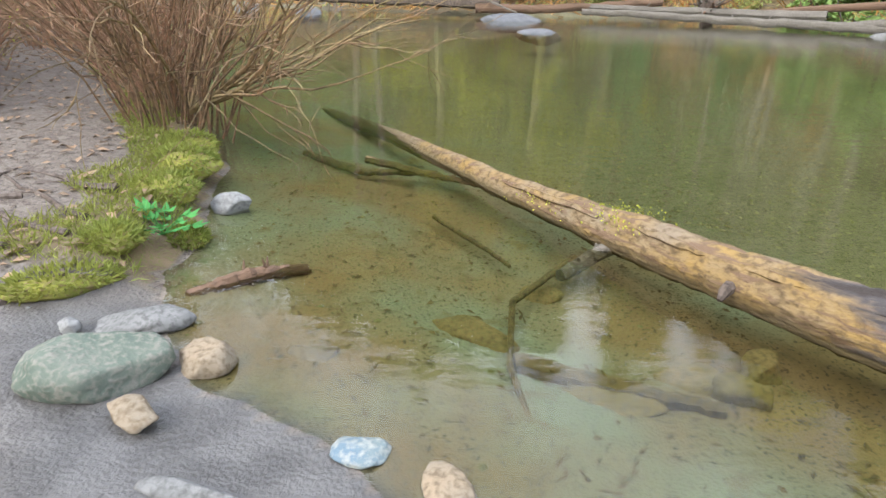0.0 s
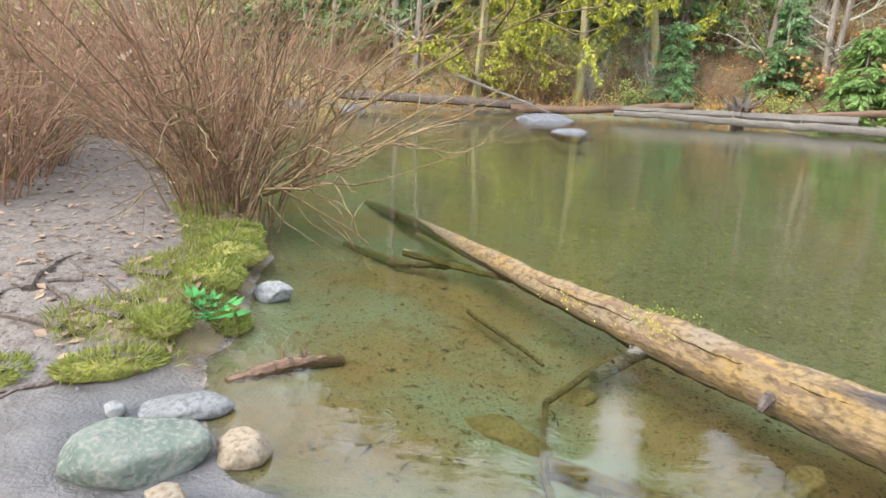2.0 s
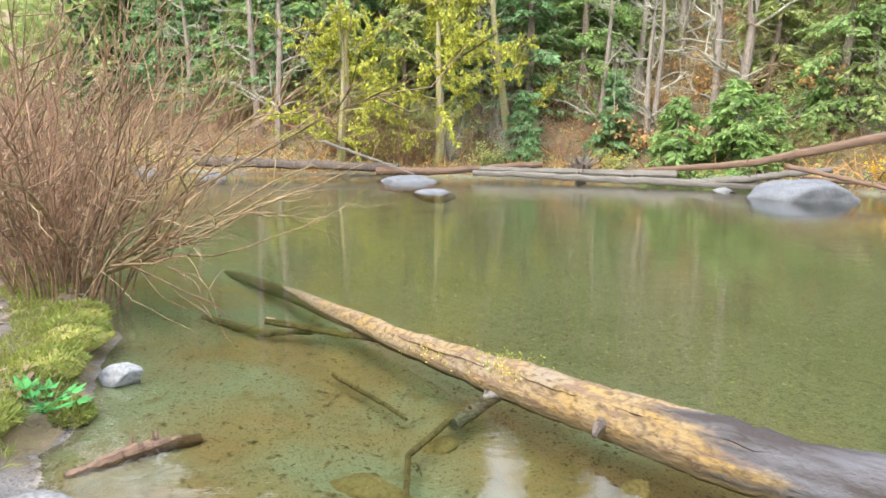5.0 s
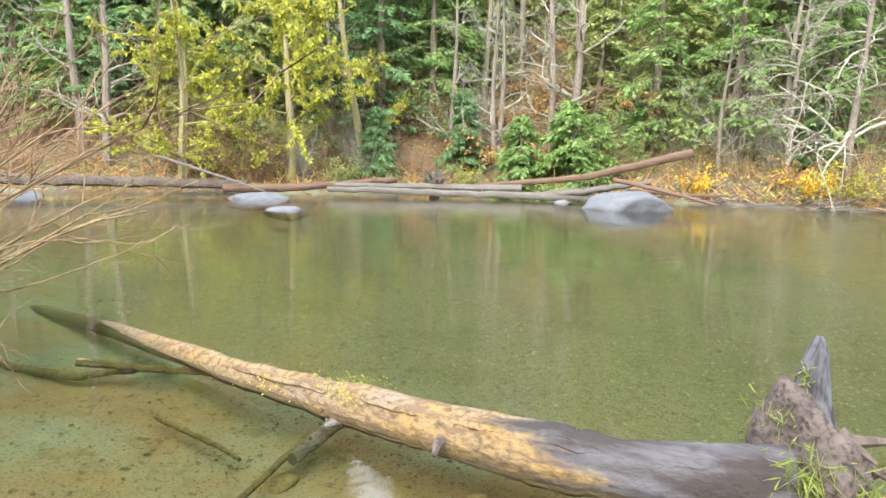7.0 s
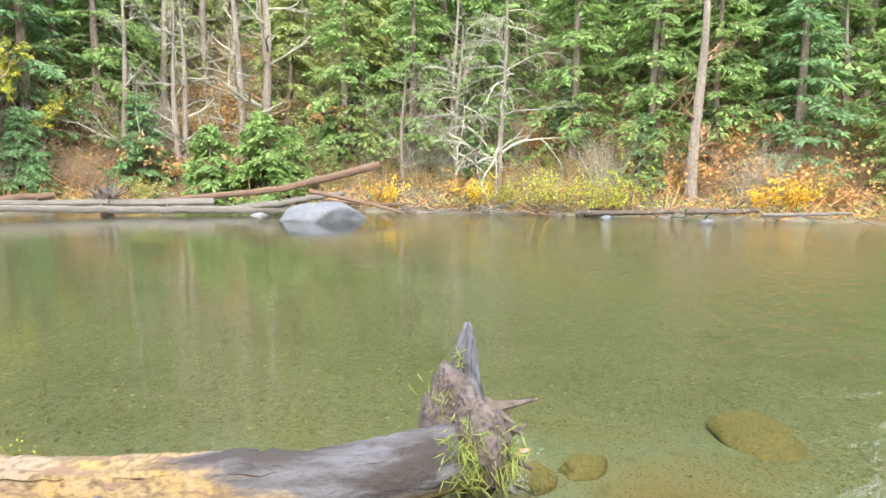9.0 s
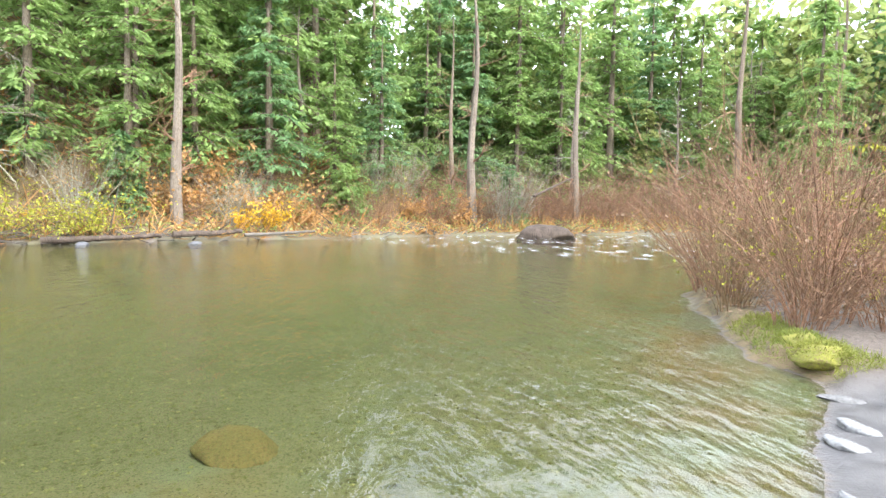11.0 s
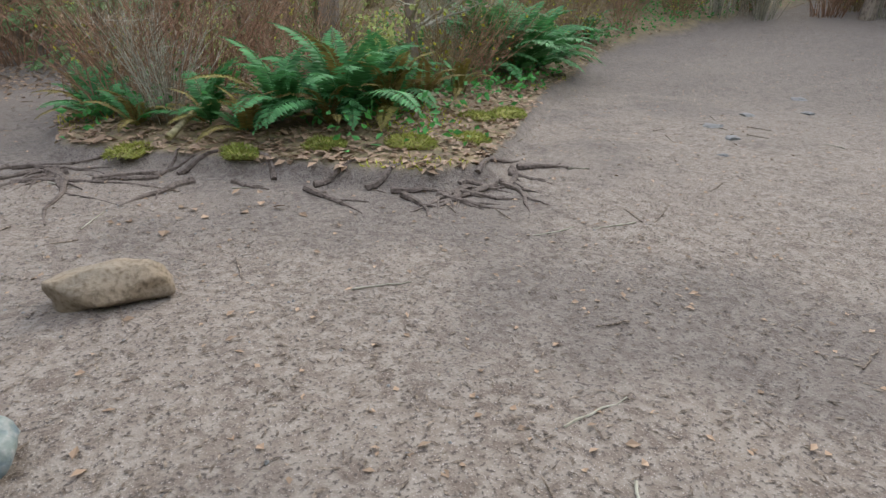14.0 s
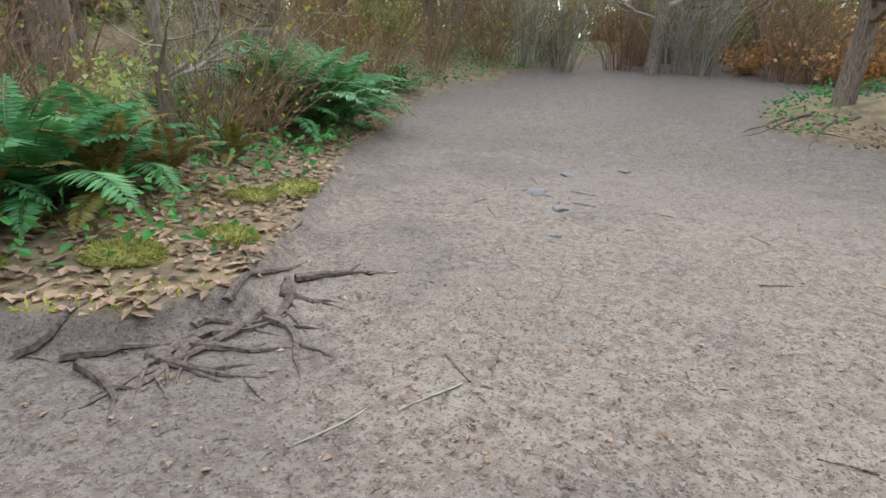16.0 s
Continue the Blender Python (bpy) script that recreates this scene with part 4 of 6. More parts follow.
def bare_tree(seed, height, label, bark, twig, moss=0.0, lean=(0, 0), leaf=None, stems=1, droop=0.0, spread=1.0, limbs=15):
    """A leafless tree with a clear trunk, limbs from its upper part, twigs, and moss along them if it has any."""
    rg = np.random.default_rng(seed)
    t = thing("bare_tree", (0, 0, -50), label, "tree", "bare trees")
    fine, tips = Build(), []
    for sidx in range(stems):
        a0 = rg.uniform(0, 6.28)
        zs = np.linspace(0, height * rg.uniform(0.8, 1), 12)
        ax = np.stack([lean[0] * zs + 0.12 * np.sin(zs * 0.6 + a0) + 0.14 * sidx * math.cos(a0) * (1 + zs * 0.15), lean[1] * zs + 0.12 * np.cos(zs * 0.5 + a0) + 0.14 * sidx, zs], 1)
        rr = np.linspace(0.016 * height, 0.02, 12)
        part("trunk", rough_tube(Build(), ax, rr, 9, 0.06, rg), bark, t)
        for i in range(limbs):
            f = rg.uniform(0.12, 0.95)
            p = np.array([np.interp(f * zs[-1], zs, ax[:, q]) for q in range(3)])
            a = rg.uniform(0, 6.28)
            d = np.array([math.cos(a), math.sin(a), rg.uniform(-0.1, 0.7)])
            grow(fine, tips, p, unit(d), spread * height * 0.22 * (1.15 - f * 0.6), 0.06 * (1.2 - f), 2, rg, 0.55, 0.05 - droop)
    stuff("branchwood", fine, twig, t)
    if moss:
        g = Build()
        for pts, rads in tips:
            if rads[0] < 0.0075:
                continue
            m = int(26 * moss)
            u = rg.uniform(0, len(pts) - 1.01, m)
            i = u.astype(int)
            c = pts[i] + (pts[i + 1] - pts[i]) * (u - i)[:, None]
            d = unit(rg.standard_normal((m, 3)) * 0.5 + np.array([0, 0, -0.6]))
            g.leaves(c + rg.standard_normal((m, 3)) * 0.02, d, unit(np.cross(d, rg.standard_normal((m, 3)))), rg.uniform(0.12, 0.32, m), rg.uniform(0.06, 0.13, m))
        stuff("hanging_moss", g, M_MOSS, t, "yellow-green moss along the limbs")
    if leaf:
        g = Build()
        for pts, rads in tips[::3]:
            c = pts[rg.integers(1, len(pts), 3)] + rg.standard_normal((3, 3)) * 0.05
            d = unit(rg.standard_normal((3, 3)))
            g.leaves(c, d, unit(np.cross(d, rg.standard_normal((3, 3)))), 0.09, 0.07)
        stuff("foliage", g, leaf, t)
    return t


def shrub(seed, height, stems, material, label, spread=0.5, twigs=7, leaf=None, leaves=0, arch=0.0, r=0.012, name="shrub", leaf_size=0.09):
    """A many-stemmed leafless shrub."""
    rg = np.random.default_rng(seed)
    t = thing(name, (0, 0, -50), label, "shrub", label)
    b, c = Build(), Build()
    spots = []
    for i in range(stems):
        a = rg.uniform(0, 6.28)
        p = np.array([math.cos(a), math.sin(a), 0]) * rg.uniform(0, 0.10 + 0.12 * spread) * height
        out = (np.array([math.cos(a), math.sin(a), 0]) * rg.uniform(0.1, 1.3) + rg.standard_normal(3) * 0.25) * spread
        h = height * rg.uniform(0.55, 1.1)
        s = np.linspace(0, 1, 6)
        path = p + out * (h * s ** 1.3)[:, None] + np.array([0, 0, h]) * (s - arch * s ** 2.2)[:, None] + rg.standard_normal((6, 3)) * 0.012 * h
        path[0] = p - (0, 0, 0.15)
        b.tube(path, np.linspace(r * rg.uniform(0.6, 1.2), 0.0025, 6), 4, False)
        for j in range(twigs):
            k = rg.integers(1, 5)
            f = rg.uniform(0, 1)
            q = path[k] * (1 - f) + path[k + 1] * f
            w = unit(unit(path[k + 1] - path[k]) + rg.standard_normal(3) * 0.6)
            L = h * rg.uniform(0.12, 0.4)
            mid = q + w * L * 0.5 + rg.standard_normal(3) * 0.03
            end = q + w * L + np.array([0, 0, 0.06 * L]) + rg.standard_normal(3) * 0.04
            b.tube([q, mid, end], [r * 0.4, r * 0.3, 0.0018], 3, False)
            spots += [q, mid, end]
    stuff("brushwood", b, material, t)
    if leaf:
        sp = np.array(spots)[rg.integers(0, len(spots), leaves)] + rg.standard_normal((leaves, 3)) * 0.05
        d = unit(rg.standard_normal((leaves, 3)) + np.array([0, 0, -0.3]))
        c.leaves(sp, d, unit(np.cross(d, rg.standard_normal((leaves, 3)))), leaf_size * rg.uniform(0.6, 1.3, leaves), leaf_size * 0.7)
        stuff("foliage", c, leaf, t)
    return t


def frond_mesh(seed, material, length=0.8, width=0.16):
    rg = np.random.default_rng(seed)
    s = np.linspace(0, 1, 9)
    path = np.stack([0.78 * s * length, 0.02 * np.sin(s * 4), length * (0.62 * s - 0.52 * s ** 2.4)], 1)
    b = Build().tube(path, np.linspace(0.005, 0.0015, 9), 3, False)
    u = np.linspace(0.1, 0.99, 30)
    base = np.stack([np.interp(u, s, path[:, q]) for q in range(3)], 1)
    way = unit(np.gradient(base, axis=0))
    for sg in (-1, 1):
        d = unit(np.array([0, sg, 0]) + way * 0.35 + np.array([0, 0, -0.25]) + rg.standard_normal((30, 3)) * 0.07)
        L = width * np.sin(np.clip(u * 0.95 + 0.1, 0, 1) * math.pi) ** 0.6 * rg.uniform(0.85, 1.1, 30) + 0.012
        b.leaves(base, d, unit(way + rg.standard_normal((30, 3)) * 0.06), L, 0.032)
    return b.mesh("frond", material)


FRONDS = [frond_mesh(i, M_FERN, 0.75 + 0.08 * i, 0.10 + 0.012 * i) for i in range(4)]
FROND_OLD = frond_mesh(9, M_FERNOLD, 0.8, 0.09)


def fern(x, y, size, count, label, seed, old=2):
    rg = np.random.default_rng(seed)
    t = thing("sword_fern", (x, y, gz(x, y) - 0.02), label, "fern", "sword ferns", size=size * 1.35)
    for i in range(count):
        me = FROND_OLD if i < old else FRONDS[rg.integers(0, 4)]
        f = new("frond", me)
        f.parent = t
        f.matrix_basis = pose(0, 0, 0.02, 0, rg.uniform(-55, 10), i * 360 / count + rg.uniform(-18, 18)) @ Matrix.Scale(rg.uniform(0.75, 1.15), 4)


def scatter(n, box, keep, rg):
    x, y = rg.uniform(box[0], box[1], n), rg.uniform(box[2], box[3], n)
    h, c = terrain(x, y)
    ok = keep(x, y, h, c)
    return x[ok], y[ok], h[ok]


def lie(b, x, y, h, rg, length, width, lift=0.006, tilt=0.35):
    """Flat leaves or chips lying on the ground."""
    n = len(x)
    a = rg.uniform(0, 6.28, n)
    d = unit(np.stack([np.cos(a), np.sin(a), rg.uniform(-tilt, tilt, n)], 1))
    s = unit(np.stack([-np.sin(a), np.cos(a), rg.uniform(-tilt, tilt, n)], 1))
    b.leaves(np.stack([x, y, h + lift], 1), d, s, length * rg.uniform(0.5, 1.3, n), width * rg.uniform(0.6, 1.2, n))


# kinds, each built once and set out in copies
CONIFERS = [
    conifer(1, 15, 3.6, M_NEEDLE, "tall drooping green cedar on the river bank", bare=0.03),
    conifer(2, 17, 3.4, M_NEEDLEBLUE, "tall blue-green fir on the river bank", bare=0.05, droop=0.25),
    conifer(3, 13, 3.4, M_NEEDLEPALE, "yellow-green hemlock on the river bank", bare=0.02, droop=0.45),
    conifer(4, 18, 4.2, M_NEEDLE, "tall broad green cedar on the river bank", bare=0.06, sprays=46),
]
SMALLCON = conifer(5, 4.2, 2.0, M_NEEDLE, "young bushy green cedar on the far bank", bare=0.02, sprays=80, levels=16, droop=0.3, leaf=0.8)
YOUNGFIR = conifer(6, 5.0, 1.6, M_NEEDLEBLUE, "young blue-green fir on the far bank", bare=0.04, sprays=70, levels=16, droop=0.3, leaf=0.75)
MAPLE = bare_tree(11, 13, "mossy leafless maple with yellow-green limbs", M_BARKMOSS, M_BARKMOSS, moss=1.6, stems=2, spread=1.1, limbs=13)
LEANER = bare_tree(12, 13, "leaning mossy bare tree on the far bank", M_BARKMOSS, M_TWIGOLIVE, moss=0.7, lean=(-0.16, -0.03), limbs=9)
BIRCH = bare_tree(13, 11, "slender pale-barked leafless tree with fine twigs", M_BARKPALE, M_TWIGGREY, spread=0.8, limbs=16)
WEEPER = bare_tree(14, 10, "pale grey leafless tree with drooping twigs", M_BARKPALE, M_TWIGGREY, droop=0.16, spread=1.35, limbs=26)
ALDER = bare_tree(15, 15, "tall leafless alder with brown twigs", M_BARK, M_TWIGOLIVE, spread=0.8, limbs=16)
ARCHER = bare_tree(16, 7, "crooked mossy bare tree with arching limbs", M_BARKMOSS, M_TWIGOLIVE, moss=0.5, droop=0.10, spread=1.6, limbs=14)
TRUNKPALE = bare_tree(17, 18, "straight pale-barked tree trunk with few twigs", M_BARKPALE, M_TWIG, spread=0.35, limbs=10)
RED = [shrub(21 + i, 2.4, 50, M_TWIG, "leafless red-brown shrub thicket", 0.75, 8, M_LITTER, 60) for i in range(3)]
OLIVE = [shrub(31 + i, 2.2, 46, M_TWIGOLIVE, "leafless olive-brown shrub thicket with moss", 0.8, 8, M_MOSS, 120) for i in range(2)]
GREY = shrub(36, 2.6, 50, M_TWIGGREY, "pale grey leafless shrub with thin twigs", 0.5, 8)
YELLOW = shrub(37, 1.5, 22, M_TWIGOLIVE, "shrub with bright yellow autumn leaves", 0.5, 5, M_YELLOW, 420, leaf_size=0.16)
GREENSH = shrub(38, 1.4, 30, M_TWIGOLIVE, "leafy green undergrowth shrub", 0.6, 6, M_NEEDLEPALE, 900, leaf_size=0.12)
ORANGE = shrub(40, 1.5, 30, M_TWIGORANGE, "orange-brown dead bracken and bramble bush", 0.8, 7, M_TWIGORANGE, 900, arch=0.4, leaf_size=0.13)
MOSSBUSH = shrub(39, 2.4, 46, M_TWIGOLIVE, "arching mossy yellow-green bush over the far waterline", 0.75, 8, M_MOSS, 1500, arch=0.55, leaf_size=0.10)
KINDS = CONIFERS + RED + OLIVE + [SMALLCON, YOUNGFIR, MAPLE, LEANER, BIRCH, WEEPER, ALDER, ARCHER, TRUNKPALE, GREY, YELLOW, GREENSH, MOSSBUSH]
USED = set()


def plant(kind, x, y, turn=None, size=1.0, sink=0.05):
    """Sets out a kind; the first one used is the model itself."""
    turn = RNG.uniform(0, 360) if turn is None else turn
    at = (x, y, gz(x, y) - sink)
    if kind.name in USED:
        return copied(kind, at, turn, size)
    USED.add(kind.name)
    kind.matrix_basis = pose(*at, 0, 0, turn) @ Matrix.Scale(size, 4)
    return kind


def off_far(s, d):
    """A place s along the far shore (0 to 1) and d metres behind it."""
    p = np.array(FAR, float)[::-1]
    seg = np.hypot(*np.diff(p, axis=0).T)
    cum = np.concatenate([[0], np.cumsum(seg)])
    L = s * cum[-1]
    i = min(np.searchsorted(cum, L, "right") - 1, len(seg) - 1)
    t = (p[i + 1] - p[i]) / seg[i]
    q = p[i] + t * (L - cum[i])
    return q[0] - t[1] * d, q[1] + t[0] * d


# far bank: named trees where they stand
plant(MAPLE, 4.1, 28.2, 20, 1.0)
plant(MAPLE, -0.4, 28.6, 140, 0.85)
plant(LEANER, 7.9, 29.2, 15, 1.05)
plant(YOUNGFIR, 8.3, 28.2, 10, 0.75)
plant(SMALLCON, 14.6, 24.8, 10, 0.85)
plant(SMALLCON, 16.3, 23.4, 80, 1.0)
plant(SMALLCON, 17.6, 22.8, 200, 0.8)
plant(BIRCH, 15.0, 27.6, 0, 1.0)
plant(BIRCH, 21.6, 19.2, 90, 0.7)
plant(BIRCH, 12.6, 28.4, 50, 1.0)
plant(WEEPER, 24.0, 15.0, 0, 1.15)
plant(WEEPER, 23.2, 17.0, 70, 0.9)
plant(MOSSBUSH, 23.5, 12.0, 0, 1.15)
plant(MOSSBUSH, 24.6, 9.6, 100, 1.1)
plant(MOSSBUSH, 22.6, 14.4, 200, 0.9)
plant(TRUNKPALE, 27.2, 7.0, 0, 1.0)
plant(TRUNKPALE, 35.4, -8.0, 60, 1.1)
plant(TRUNKPALE, 38.5, -16.0, 120, 1.0)
plant(YELLOW, 19.4, 18.3, 0, 0.9)
plant(YELLOW, 21.8, 14.9, 50, 0.95)
plant(YELLOW, 28.0, 3.2, 90, 1.1)
plant(YELLOW, 27.6, 4.4, 10, 0.8)
plant(YELLOW, 25.0, 11.8, 10, 0.5)
plant(YELLOW, 12.4, 26.8, 10, 0.5)
plant(GREENSH, 12.2, 26.0, 10, 0.9)
plant(GREENSH, 6.4, 27.6, 60, 1.0)
for s in np.concatenate([np.linspace(0.33, 0.62, 34), np.linspace(0.62, 0.9, 50)]):
    k = [RED[0], OLIVE[0], RED[1], GREENSH, OLIVE[1], GREY, RED[2]][RNG.integers(0, 7)]
    if s > 0.62:
        k = RED[RNG.integers(0, 3)]
    x, y = off_far(s, RNG.uniform(1.3, 4.5))
    plant(k, x, y, None, RNG.uniform(0.55, 0.95) if s < 0.62 else RNG.uniform(0.95, 1.5))
for i, s in enumerate(np.linspace(0.10, 0.99, 120)):
    ring = i % 3
    d = (RNG.uniform(3.6, 6.0), RNG.uniform(7, 11), RNG.uniform(12, 19))[ring]
    x, y = off_far(s, d)
    if ring == 0 and (9 < x < 20 and 17 < y < 33 or s > 0.62):
        d += 3.5
        x, y = off_far(s, d)
    if 0.85 < math.atan2(y, x) < 1.13 and d < 15:
        continue
    plant(CONIFERS[RNG.integers(0, 4)], x, y, None, RNG.uniform(0.6, 0.85) if ring == 0 else RNG.uniform(1.0, 1.3))
for s in np.linspace(0.08, 0.99, 50):
    plant(CONIFERS[RNG.integers(0, 4)], *off_far(s, RNG.uniform(14, 22)), None, RNG.uniform(1.0, 1.3))
for x, y in [(12.4, 31.0), (17.2, 34), (20.2, 26.5), (22.4, 22.5), (9.6, 31.5)]:
    plant(CONIFERS[RNG.integers(0, 4)], x, y, None, RNG.uniform(0.75, 0.95))
for s in np.linspace(0.36, 0.66, 40):
    plant([ORANGE, GREY, OLIVE[0], ORANGE, OLIVE[1], ORANGE, GREY][RNG.integers(0, 7)], *off_far(s, RNG.uniform(1.6, 7.0)), None, RNG.uniform(0.9, 1.7))
for s in np.linspace(0.3, 0.93, 12):
    plant([ALDER, BIRCH, BIRCH, ALDER][RNG.integers(0, 4)], *off_far(s, RNG.uniform(3.5, 8)), None, RNG.uniform(0.75, 1.05))
for s in np.linspace(0.32, 0.66, 16):
    plant([SMALLCON, YOUNGFIR, GREENSH][RNG.integers(0, 3)], *off_far(s, RNG.uniform(2.6, 6)), None, RNG.uniform(0.5, 0.95))


for s in np.linspace(0.12, 0.36, 64):
    plant([RED[0], OLIVE[0], GREY, RED[1], OLIVE[1], BIRCH, RED[2], MOSSBUSH][RNG.integers(0, 8)], *off_far(s, RNG.uniform(0.8, 7)), None, RNG.uniform(0.8, 1.3))
# the open slope between the conifers: brush, thin bare trees and a few young cedars
for i in range(64):
    a, r = RNG.uniform(0.84, 1.14), RNG.uniform(30, 46)
    kinds = [GREY, ORANGE, OLIVE[0], ORANGE, GREENSH, OLIVE[1], BIRCH, SMALLCON]
    plant(kinds[RNG.integers(0, 8)], r * math.cos(a), r * math.sin(a), None, RNG.uniform(0.8, 1.5))
for a, r, sz in [(0.88, 41, 1.0), (0.95, 44, 1.1), (1.01, 43, 1.0), (1.07, 42, 1.05), (0.91, 36, 0.7), (1.12, 38, 0.8)]:
    plant(CONIFERS[2], r * math.cos(a), r * math.sin(a), None, sz)


def build_far_brush():
    """Dead bracken, twigs and leaves on the far slope, too many to count."""
    rg = np.random.default_rng(31)
    b, g = Build(), Build()
    n = 40000
    s, d = rg.uniform(0.12, 0.92, n), 0.15 + 16 * rg.uniform(0, 1, n) ** 1.5
    xy = np.array([off_far(a, q) for a, q in zip(s, d)])
    h, _ = terrain(xy[:, 0], xy[:, 1])
    c = np.column_stack([xy, h - 0.03])
    w = unit(rg.standard_normal((n, 3)) * np.array([0.8, 0.8, 0.25]) + np.array([0, 0, 0.45]))
    b.leaves(c[:24000], w[:24000], unit(np.cross(w[:24000], rg.standard_normal((24000, 3)))), rg.uniform(0.5, 1.7, 24000), rg.uniform(0.03, 0.08, 24000))
    k = n - 24000
    g.leaves(c[24000:] + np.array([0, 0, 0.1]) + rg.uniform(0, 0.4, (k, 1)) * np.array([0, 0, 1]), w[24000:], unit(np.cross(w[24000:], rg.standard_normal((k, 3)))), 0.2, 0.11)
    tagged(part("dead_bracken", b, M_TWIGORANGE), "orange-brown dead bracken and twigs on the far slope", "undergrowth", kind="stuff")
    tagged(part("bank_leaves", g, M_NEEDLEPALE), "low green and yellowish leaves on the far slope", "undergrowth", kind="stuff")


build_far_brush()


def build_drift_sticks():
    """Broken sticks and branches washed up along the far waterline."""
    rg = np.random.default_rng(58)
    b = Build()
    for i in range(420):
        s = rg.uniform(0.3, 0.72) if i < 220 else rg.normal(0.475, 0.035)
        x, y = off_far(s, rg.uniform(-0.3, 1.8))
        z = max(gz(x, y), 0.0) + rg.uniform(0.0, 0.25)
        w = unit(rg.standard_normal(3) * np.array([1, 1, 0.35]))
        L = rg.uniform(0.5, 2.2)
        b.tube([(x, y, z), np.array([x, y, z + 0.05]) + w * L * 0.5 + rg.standard_normal(3) * 0.06, np.array([x, y, z]) + w * L], [rg.uniform(0.02, 0.05), 0.022, 0.008], 5)
    tagged(part("drift_sticks", b, M_DRIFT), "broken grey driftwood sticks along the far waterline", "driftwood", kind="stuff")


build_drift_sticks()


def build_far_wood():
    """The closed wood behind the trees, on the far hillside and round the bend."""
    rg = np.random.default_rng(44)
    for k, (m, n) in enumerate([(M_NEEDLE, 30000), (M_NEEDLEPALE, 30000), (M_NEEDLEBLUE, 16000)]):
        b = Build()
        s, d = rg.uniform(0.04, 0.995, n), rg.uniform(12, 26, n)
        xy = np.array([off_far(a, q) for a, q in zip(s, d)])
        h, _ = terrain(xy[:, 0], xy[:, 1])
        top = 14 + 5 * waves(xy[:, 0], xy[:, 1], 0.9) + 2 * waves(xy[:, 0], xy[:, 1], 2.3)
        z = h + rg.uniform(0, 1, n) ** 0.8 * top
        w = unit(rg.standard_normal((n, 3)) + np.array([0, 0, -0.5]))
        b.leaves(np.column_stack([xy, z]), w, unit(np.cross(w, rg.standard_normal((n, 3)))), rg.uniform(0.5, 1.2, n), rg.uniform(0.25, 0.55, n))
        tagged(part("far_wood", b, m), "closed green wood behind the trees of the far bank", "wood", kind="stuff")
    b = Build()
    n = 44000
    a = np.radians(np.concatenate([rg.uniform(-66, -56, 6000), rg.uniform(-110, -76, 10000), rg.uniform(-178, -110, 10000), rg.uniform(110, 182, 10000), rg.uniform(-58, -14, 8000)]))
    r = np.concatenate([rg.uniform(40, 54, 36000), rg.uniform(58, 72, 8000)])
    x, y = r * np.cos(a), r * np.sin(a)
    h, _ = terrain(x, y)
    z = h + rg.uniform(0, 1, n) * (13 + 4 * waves(x, y, 0.7) + 8 * (r > 56))
    w = unit(rg.standard_normal((n, 3)) + np.array([0, 0, -0.5]))
    b.leaves(np.column_stack([x, y, z]), w, unit(np.cross(w, rg.standard_normal((n, 3)))), rg.uniform(0.6, 1.5, n), rg.uniform(0.3, 0.7, n))
    tagged(part("near_wood", b, M_NEEDLEPALE), "yellow-green wood closing the view behind the near bank", "wood", kind="stuff")


build_far_wood()

# the willow at the water on the near bank, with low limbs over the pool
def build_willow():
    t = shrub(51, 2.7, 52, M_WILLOW, "tall leafless red-brown willow bush on the mossy bank", 0.8, 12, arch=0.12, r=0.013, name="willow_bush")
    rg = np.random.default_rng(52)
    for a, e, L, r in [(10, 18, 1.9, 0.026), (-12, 12, 2.0, 0.024), (25, 30, 2.2, 0.022), (-30, 20, 1.5, 0.02), (2, 40, 2.4, 0.022), (40, 45, 2.2, 0.02), (-5, 28, 2.3, 0.02), (-18, 36, 2.3, 0.018), (15, 8, 1.7, 0.02), (75, 60, 2.4, 0.02), (120, 62, 2.3, 0.02), (-60, 55, 2.0, 0.018)]:
        d = np.array([math.cos(radians(a)) * math.cos(radians(e)), math.sin(radians(a)) * math.cos(radians(e)), math.sin(radians(e))])
        b = Build()
        grow(b, [], np.array([0.1, 0, 0.12]), d, L, r, 2, rg, 0.42, 0.012, 6, 5)
        part("limb", b, M_TWIGOLIVE, t, "mossy olive limb reaching over the water")
    t.matrix_basis = pose(-2.62, 5.35, gz(-2.62, 5.35) - 0.05, 0, 0, 0)
    for x, y, sz, tn in [(-3.2, 6.3, 0.9, 40), (-3.9, 7.4, 0.95, 100), (-2.9, 5.7, 0.75, 200)]:
        plant(RED[1], x, y, tn, sz)


build_willow()
